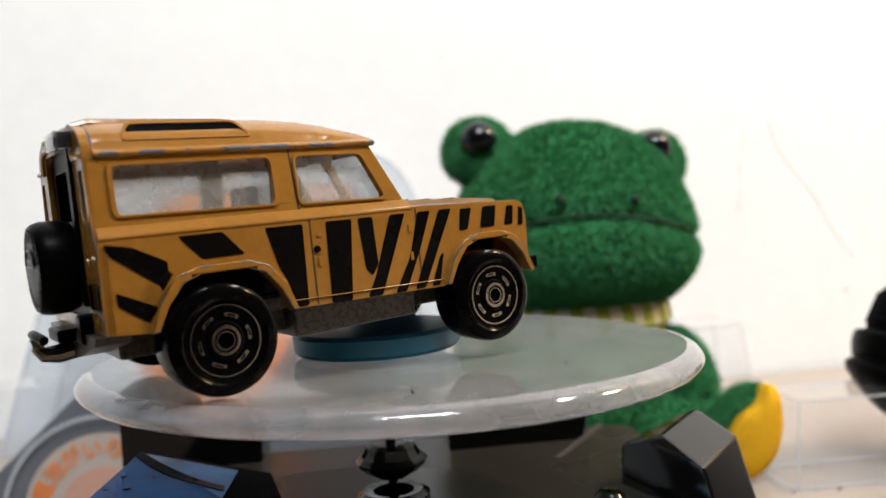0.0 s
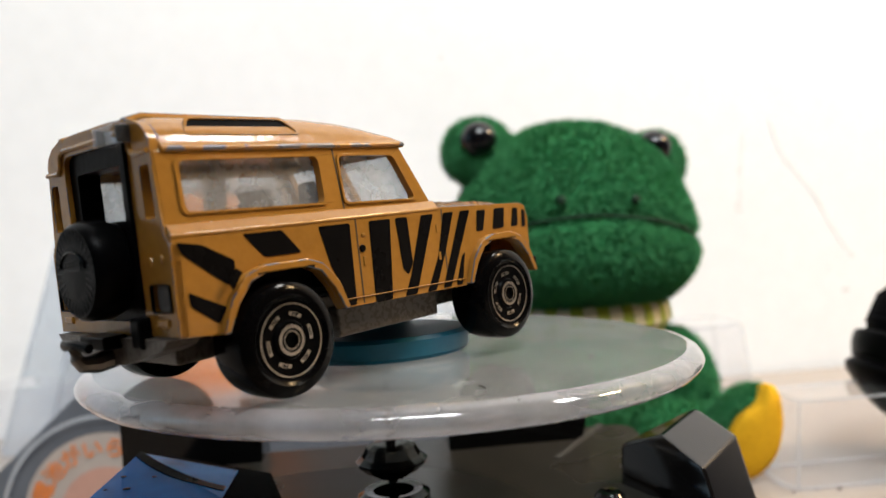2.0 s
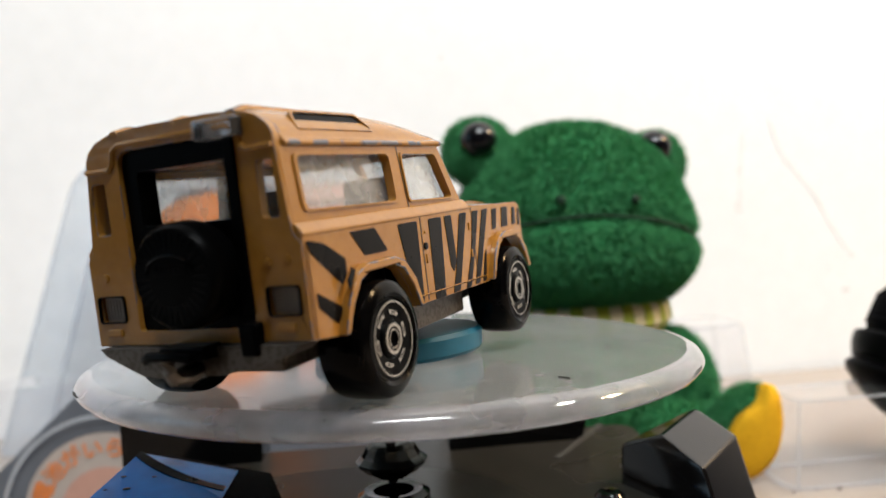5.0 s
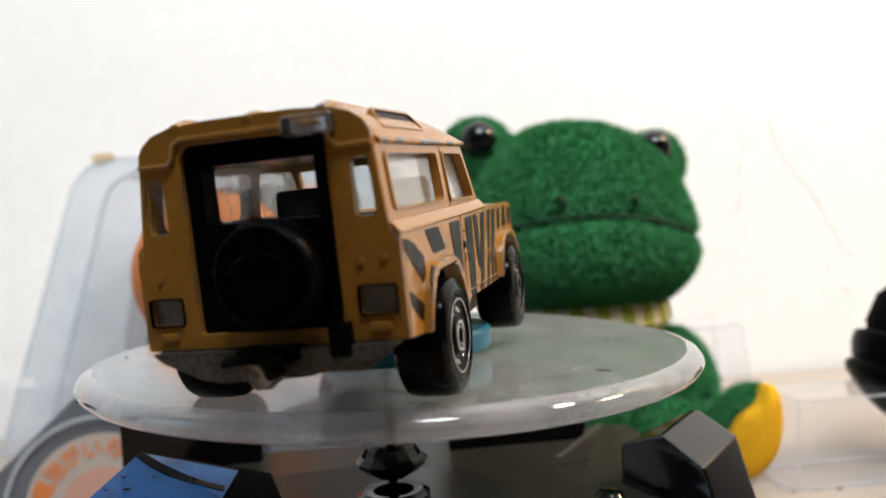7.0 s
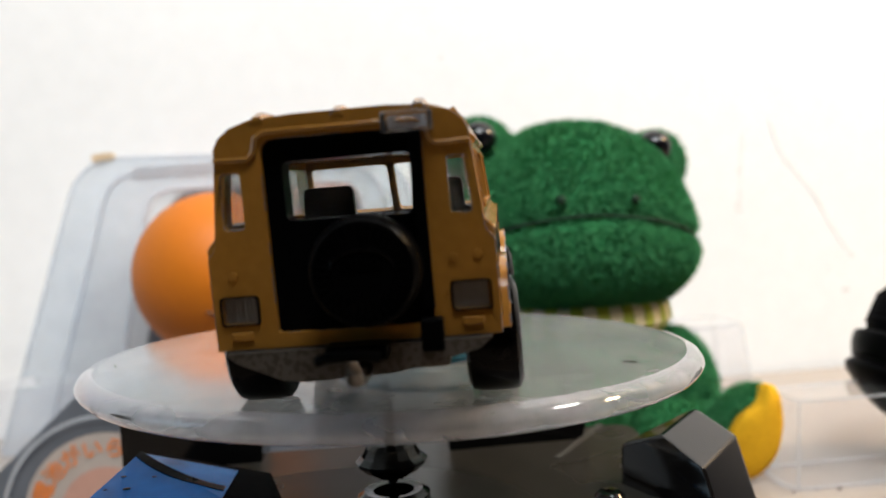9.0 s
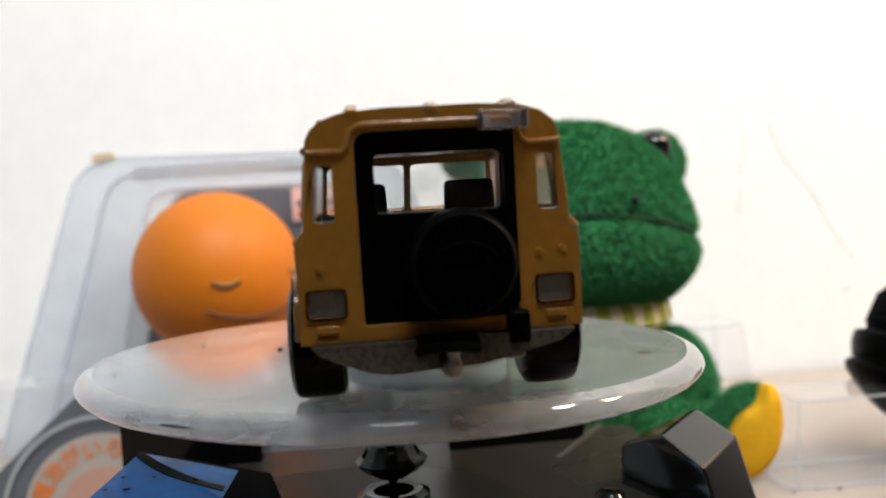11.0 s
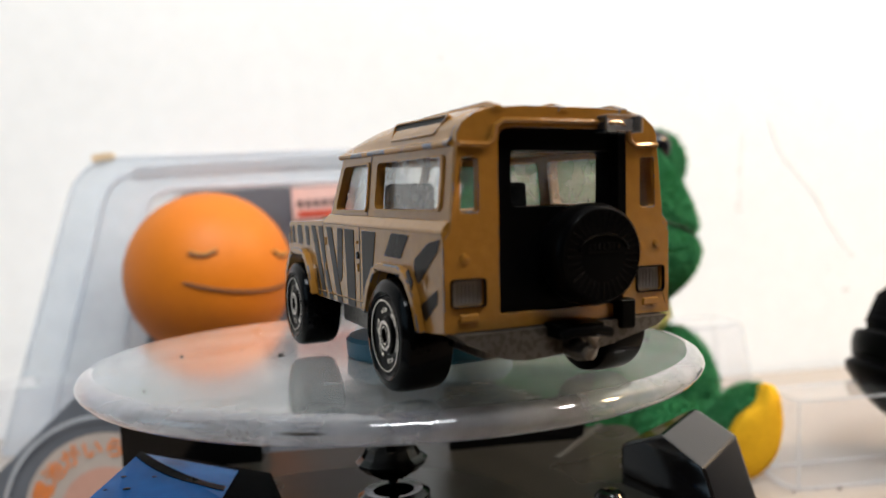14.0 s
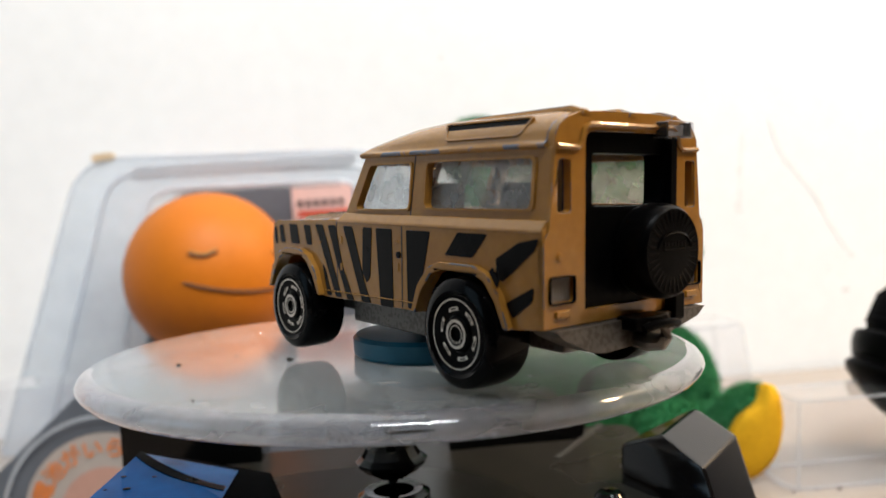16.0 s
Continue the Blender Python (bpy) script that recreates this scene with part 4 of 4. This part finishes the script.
bm = B()
prism(bm, [rect(-3.6, 2.5, -0.9, 3.97, 0.1)], 22.40, 22.50, KF)
label_ = part("price_sticker", bm, PINK, pack, "pink sticker with unreadable print")
for k in range(6):
    bm = B()
    prism(bm, [rect(-3.35 + 0.36 * k, 3.10, -3.35 + 0.36 * k + 0.22, 3.42)], 22.36, 22.40, KF)
    part("print_bar", bm, DARKINK, label_)
bm = B()
prism(bm, [rect(-3.35, 2.66, -1.1, 2.92)], 22.36, 22.40, KF)
part("print_bar", bm, REDINK, label_)
for loop, rr, yy in ((mid, 0.10, 19.2), (inner, 0.09, 19.2), (outer, 0.07, 20.0)):
    bm = B()
    tube(bm, [KF(u, v, yy) for u, v in loop] + [KF(*loop[0], yy)], rr, 6)
    part("ridge", bm, RIDGEGLINT, pack, "pale moulded ridge", smooth=True)
bm = B()
prism(bm, [rounded([(-11.25, 5.42), (-10.35, 5.46), (-10.32, 5.74), (-11.15, 5.72)], 0.15)], 19.85, 20.12, KF)
part("tape", bm, TAN, pack, "scrap of tan tape", bevel=0.04)
bm = B()
prism(bm, [rounded([(-12.5, TZ + 0.06), (-7.0, TZ + 0.06), (-7.0, -2.45), (-8.9, -2.42), (-9.5, -2.53), (-10.23, -3.17), (-11.84, -4.58), (-12.5, -5.1)], 0.12)], 11.53, 11.57, K)
part("recess_panel", bm, CARDDARK, pack, "dark grey recess round the sticker")
SC, SY = (-8.75, -6.05), 11.42
# Sticker paper and centre take colours darkened for shade.
for r0, r1, y, mat, nm in ((2.42, 1.36, SY, SHADEDPAPER, "round_sticker"), (1.36, 0.0, SY - 0.01, SHADEDPEACH, "sticker_centre"), (3.02, 2.90, SY - 0.12, BLISTER, "moulded_ring"), (2.89, 2.43, SY + 0.06, CARDDARK, "recess_ring")):
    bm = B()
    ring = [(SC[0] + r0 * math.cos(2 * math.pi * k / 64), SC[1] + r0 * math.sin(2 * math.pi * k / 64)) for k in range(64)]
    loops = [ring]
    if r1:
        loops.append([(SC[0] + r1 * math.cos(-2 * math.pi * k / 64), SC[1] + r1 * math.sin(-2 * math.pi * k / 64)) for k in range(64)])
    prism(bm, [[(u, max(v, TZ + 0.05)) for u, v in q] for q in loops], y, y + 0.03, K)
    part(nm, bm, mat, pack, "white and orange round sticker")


def lettering(text, size, m, mat, parent, name="letter"):
    """One written sign in the built-in font, as a mesh."""
    cu = bpy.data.curves.new(name, "FONT")
    cu.body, cu.size, cu.align_x, cu.align_y, cu.extrude = text, size, "CENTER", "CENTER", 0.00005
    cu.offset = size * 0.012
    tmp = new(name, cu)
    me = bpy.data.meshes.new_from_object(tmp.evaluated_get(bpy.context.evaluated_depsgraph_get()))
    bpy.data.objects.remove(tmp)
    me.materials.append(mat)
    ob = new(name, me)
    ob.parent = parent
    ob.matrix_local = m
    return ob


for k, ch in enumerate("電池がいらない"):
    a = 157 - 19.5 * k
    u, v = SC[0] + 1.93 * math.cos(radians(a)), SC[1] + 1.93 * math.sin(radians(a))
    if v > TZ + 0.25:
        q = K(u, v, SY - 0.03) * CM
        lettering(ch, 0.0064, Matrix.Translation(q) @ pose(0, 0, 0, 90, 0, 0) @ pose(0, 0, 0, 0, 0, a - 90), ORANGEINK, pack)

# ---- clear plastic tubs and the black lamp head ----


def tub(name, at, w, d, h, taper, label):
    ob = thing(name, label, "tub", at)
    def ring(k, z):
        return [Vector((u * k, v * k, z)) for u, v in rounded([(-w, -d), (w, -d), (w, d), (-w, d)], 0.5, 4)]
    bm = B()
    loft(bm, [ring(1.0, 0.0), ring(taper, h - 0.15), ring(taper - 0.04, h)], False, True)
    part("wall", bm, BLISTERX, ob, smooth=True)
    bm = B()
    bm.faces.new([bm.verts.new(v) for v in ring(taper - 0.04, h)])
    part("base", bm, BLISTERX, ob)
    bm = B()
    loft(bm, [ring(1.0, 0.01), ring(1.07, 0.01), ring(1.07, 0.09), ring(1.0, 0.09)], False, True)
    part("lip", bm, BLISTERX, ob)
    # Pale tubes along rims and corners paint the clear plastic's edge highlights.
    for k, z, r in ((taper - 0.02, h - 0.05, 0.03), (1.03, 0.09, 0.02)):
        bm = B()
        loop = ring(k, z)
        tube(bm, loop + [loop[0]], r, 6)
        part("edge_highlight", bm, RIDGEGLINT, ob, smooth=True)
    for a, b in ((-w, -d), (w, -d), (-w, d), (w, d)):
        bm = B()
        tube(bm, [(a * 0.97, b * 0.96, 0.05), (a * taper * 0.96, b * taper * 0.95, h - 0.06)], 0.028, 6)
        part("corner_highlight", bm, RIDGEGLINT, ob, smooth=True)
    return ob


tub("plastic_tub", (13.75, 7.8, TZ), 3.0, 0.95, 2.45, 0.95, "upturned clear plastic tub on the desk")
tub("plastic_tub", (11.4, 16.5, TZ), 2.4, 1.6, 3.3, 0.86, "tall upturned clear plastic tub by the wall")

lamp = thing("clip_lamp", "black ringed plastic clip lamp at the desk edge", "clip lamp", (18.15, 8.4, TZ))
HEADAT = Matrix.Translation((15.68 - 18.15, 0, -2.91 - TZ)) @ pose(0, 0, 0, 0, 212, 0)


def lamp_ring(name, profile, mat, label=""):
    bm = B()
    lathe(bm, profile, 40, HEADAT)
    return part(name, bm, mat, lamp, label, smooth=True)


lamp_ring("neck", [(0, -2.1), (1.30, -2.0), (1.68, -1.75), (1.84, -1.40), (1.90, -1.05), (1.86, -0.55), (1.78, -0.30), (1.70, -0.05), (0, -0.05)], MATTEB)
lamp_ring("collar", [(0, -0.06), (1.86, -0.06), (1.96, -0.02), (2.0, 0.06), (1.95, 0.35), (1.80, 0.66), (1.74, 0.74), (0, 0.76)], BLACKP, "black plastic collar")
lamp_ring("lamp_head", [(0, 0.80), (1.72, 0.80), (1.82, 0.90), (1.84, 1.02), (1.72, 1.18), (1.40, 1.42), (0.90, 1.70), (0.40, 1.88), (0, 1.95)], BLACKP)
for k in range(5):
    bm = B()
    lathe(bm, [(1.885 - 0.012 * k, -1.30 + 0.2 * k), (1.925 - 0.012 * k, -1.27 + 0.2 * k), (1.925 - 0.012 * k, -1.21 + 0.2 * k), (1.885 - 0.012 * k, -1.18 + 0.2 * k)], 40, HEADAT, True)
    part("rib", bm, MATTEB, lamp, smooth=True)
bm = B()
tube(bm, [(-1.7, 0, 4.6), (-0.6, 0, 5.9), (0.0, 0, 5.0), (0.0, 0, 0.3)], 0.35, 12)
part("arm", bm, MATTEB, lamp, smooth=True)
bm = B()
lathe(bm, [(0, 0), (1.3, 0), (1.3, 0.3), (1.1, 0.5), (0, 0.5)], 28)
part("foot", bm, MATTEB, lamp, smooth=True)

# ---- crumbs on the desk ----
for x, y, r in ((10.68, 6.84, 0.04), (11.90, 6.72, 0.06), (11.33, 6.88, 0.03)):
    bm = B()
    bmesh.ops.create_icosphere(bm, subdivisions=2, radius=r, matrix=Matrix.Diagonal((1.2, 0.8, 0.6, 1)))
    crumb = part("crumb", bm, SPECK)
    crumb.location = Vector((x, y, TZ + r * 0.5)) * CM
    tagged(crumb, "tiny dark crumb on the pale desk", "crumb", "crumbs on the desk")

# ---- scuffs on the wall ----
MARK = surface("dark_wall_scrape", (0.70, 0.675, 0.66), 0.8, 0, 0.3, 900, 120, 0.1)
rng = random.Random(41)
MARKS = [(23.85 - 0.035 * k + rng.uniform(-0.06, 0.06), 6.1 - 0.36 * k + rng.uniform(-0.06, 0.06), rng.uniform(0.06, 0.20), rng.uniform(0.03, 0.085), rng.uniform(-35, 10)) for k in range(14)]
MARKS += [(4.78, 12.12, 0.10, 0.07, 0), (30.86, -1.97, 0.09, 0.13, 10), (30.36, -4.24, 0.20, 0.10, 0), (23.4, 7.9, 0.05, 0.5, -8), (29.2, -2.9, 0.08, 0.3, 20), (20.6, 11.6, 0.05, 0.45, 30), (21.4, 9.7, 0.05, 0.4, 15)]
for x, z, w, h, r in MARKS:
    bm = B()
    prism(bm, [rounded([(-w, -h), (w, -h * 0.7), (w * 0.5, h), (-w * 0.7, h * 0.6)], 0.01, 2)], -0.004, 0.01, lambda u, v, q: Vector((u, q, v)))
    sc = part("wall_scuff", bm, SCUFF if h > 0.2 else MARK)
    sc.matrix_world = Matrix.Translation(Vector((x * 0.706, WALLY, 2.17 + (z - 2.17) * 0.706)) * CM) @ pose(0, 0, 0, 0, r, 0)
    tagged(sc, "small dark scrape on the white wall", "scuff", kind="structure")
bm = B()
bends = [Vector((18.15, WALLY, 5.72)), Vector((18.25, WALLY, 5.33)), Vector((18.64, WALLY, 4.02)), Vector((19.36, WALLY, 3.21)), Vector((20.11, WALLY, 2.12)), Vector((20.61, WALLY, 1.18)), Vector((21.23, WALLY, -0.03)), Vector((21.68, WALLY, -0.63))]
path = []
for a, b in zip(bends, bends[1:]):
    path += [a.lerp(b, k / 5) + Vector((rng.uniform(-0.05, 0.05), 0, rng.uniform(-0.05, 0.05))) for k in range(5)]
tube(bm, path, 0.035, 4)
crack = part("wall_crack", bm, SCUFF)
tagged(crack, "thin hairline crack across the white wall", "crack", kind="structure")

# ---- specks on the disc ----
for x, y, r in ((1.06, 3.47, 0.040), (1.22, 4.47, 0.020), (0.12, 2.01, 0.065), (1.20, 2.44, 0.022), (0.6, -3.6, 0.03), (-1.6, 4.3, 0.025)):
    bm = B()
    bmesh.ops.create_icosphere(bm, subdivisions=1, radius=r, matrix=Matrix.Translation((x, y, 0.012)) @ Matrix.Diagonal((1.5, 0.8, 0.5, 1)))
    part("dust_speck", bm, SPECK, disc)
bm = B()
tube(bm, [(-2.05, -3.62, 0.012), (-2.09, -3.72, 0.02), (-2.14, -3.81, 0.014)], 0.010, 4)
part("lint_thread", bm, SPECK, disc)

# scratch and smudges on the rim
def on_rim(deg, b, out=0.004):
    return Vector(((DR + out) * math.cos(radians(deg)), (DR + out) * math.sin(radians(deg)), -DT * b))


bm = B()
tube(bm, [on_rim(-217.0 + k * 0.88, 0.43) for k in range(8)], [0.004, 0.012, 0.016, 0.018, 0.016, 0.013, 0.010, 0.003], 5)
part("rim_scratch", bm, SPECK, disc, "dark scratch along the rim", smooth=True)
smudge = random.Random(7)
for k in range(7):
    bm = B()
    bmesh.ops.create_icosphere(bm, subdivisions=1, radius=smudge.uniform(0.008, 0.017), matrix=Matrix.Translation(on_rim(-222.5 + smudge.uniform(-1.8, 1.8), 0.52 + smudge.uniform(-0.12, 0.12), -0.006)))
    part("smudge", bm, SPECK, disc)

# ---- what moves: seconds, turn, lean in x and y (degrees), shift (millimetres) ----
SPIN = [
    (0.0, 30.66, -0.10, 0.19, -0.57, 0.32, 1.80),
    (0.5, 33.70, -0.56, 0.07, -0.47, 0.53, 1.50),
    (1.0, 36.68, -0.90, -0.11, -0.39, 0.62, 1.27),
    (1.5, 39.61, -1.11, -0.32, -0.32, 0.63, 1.10),
    (2.0, 42.49, -1.22, -0.55, -0.25, 0.58, 0.98),
    (2.5, 45.33, -1.24, -0.79, -0.18, 0.49, 0.90),
    (3.0, 48.14, -1.18, -1.02, -0.12, 0.37, 0.86),
    (3.5, 50.92, -1.06, -1.23, -0.05, 0.24, 0.84),
    (4.0, 53.67, -0.89, -1.41, 0.03, 0.11, 0.85),
    (4.5, 56.40, -0.68, -1.57, 0.11, -0.02, 0.87),
    (5.0, 59.11, -0.44, -1.68, 0.19, -0.12, 0.90),
    (5.5, 61.82, -0.19, -1.75, 0.27, -0.21, 0.93),
    (6.0, 64.51, 0.06, -1.78, 0.35, -0.27, 0.96),
    (6.5, 67.20, 0.29, -1.76, 0.42, -0.31, 0.99),
    (7.0, 69.88, 0.51, -1.70, 0.49, -0.32, 1.01),
    (7.5, 72.58, 0.70, -1.59, 0.55, -0.30, 1.02),
    (8.0, 75.28, 0.86, -1.43, 0.60, -0.26, 1.03),
    (8.5, 78.01, 0.98, -1.24, 0.63, -0.20, 1.02),
    (9.0, 80.75, 1.05, -1.01, 0.64, -0.13, 0.99),
    (9.5, 83.53, 1.07, -0.75, 0.64, -0.05, 0.96),
    (10.0, 86.33, 1.05, -0.46, 0.61, 0.04, 0.91),
    (10.5, 89.18, 0.99, -0.16, 0.57, 0.13, 0.85),
    (11.0, 92.08, 0.89, 0.15, 0.50, 0.21, 0.79),
    (11.5, 95.03, 0.76, 0.46, 0.43, 0.27, 0.72),
    (12.0, 98.04, 0.60, 0.77, 0.34, 0.31, 0.65),
    (12.5, 101.10, 0.44, 1.05, 0.24, 0.32, 0.58),
    (13.0, 104.23, 0.29, 1.31, 0.14, 0.29, 0.52),
    (13.5, 107.42, 0.16, 1.53, 0.05, 0.23, 0.47),
    (14.0, 110.68, 0.08, 1.69, -0.02, 0.11, 0.44),
    (14.5, 113.99, 0.08, 1.80, -0.07, -0.06, 0.43),
    (15.0, 117.36, 0.18, 1.82, -0.07, -0.28, 0.46),
    (15.5, 120.78, 0.42, 1.77, -0.00, -0.56, 0.52),
    (16.0, 124.23, 0.84, 1.61, 0.14, -0.91, 0.63),
]
CAR_ON_DISC = pose(-0.013557, -0.004558, 0.0) @ pose(-0.021, 0, 0.0001) @ pose(0, 0, 0, 0, -2.4, 0) @ pose(0.021, 0, 0)
PUTTY_ON_DISC = pose(-0.0058, -0.0022, 0.0)


def motions():
    turn = [(t, pose(x * 0.001, y * 0.001, z * 0.001, rx, ry, 0) @ pose(0, 0, 0, 0, 0, a)) for t, a, rx, ry, x, y, z in SPIN]
    walk(disc, [(t, pose(0.00218, 0.0053, -TZ * CM + 0.0001, -0.40 + 0.55 * math.tanh((t - 4.5) / 4.5), 1.78 + 0.29 * math.tanh((t - 4.5) / 4.5), 0) @ pose(0, 0, 0, 0, 0, a)) for t, a, *rest in SPIN])
    walk(car, [(t, m @ CAR_ON_DISC) for t, m in turn])
    nod = []
    for k in range(65):
        t = 0.25 * k
        a = math.cos(math.pi * (t - 13.2))
        centre = pose((BC.x + 0.19 * a) * CM, BC.y * CM, BC.z * CM)
        nod.append((t, centre @ pose(0, 0, 0, 12.5 * a, 3.0 * a, 4.5 * a) @ pose(0, 0, -BR * CM)))
    walk(ball, nod)
    walk(putty, [(t, pose(0.0035, 0.002, 0) @ m @ PUTTY_ON_DISC) for t, m in turn])


motions()
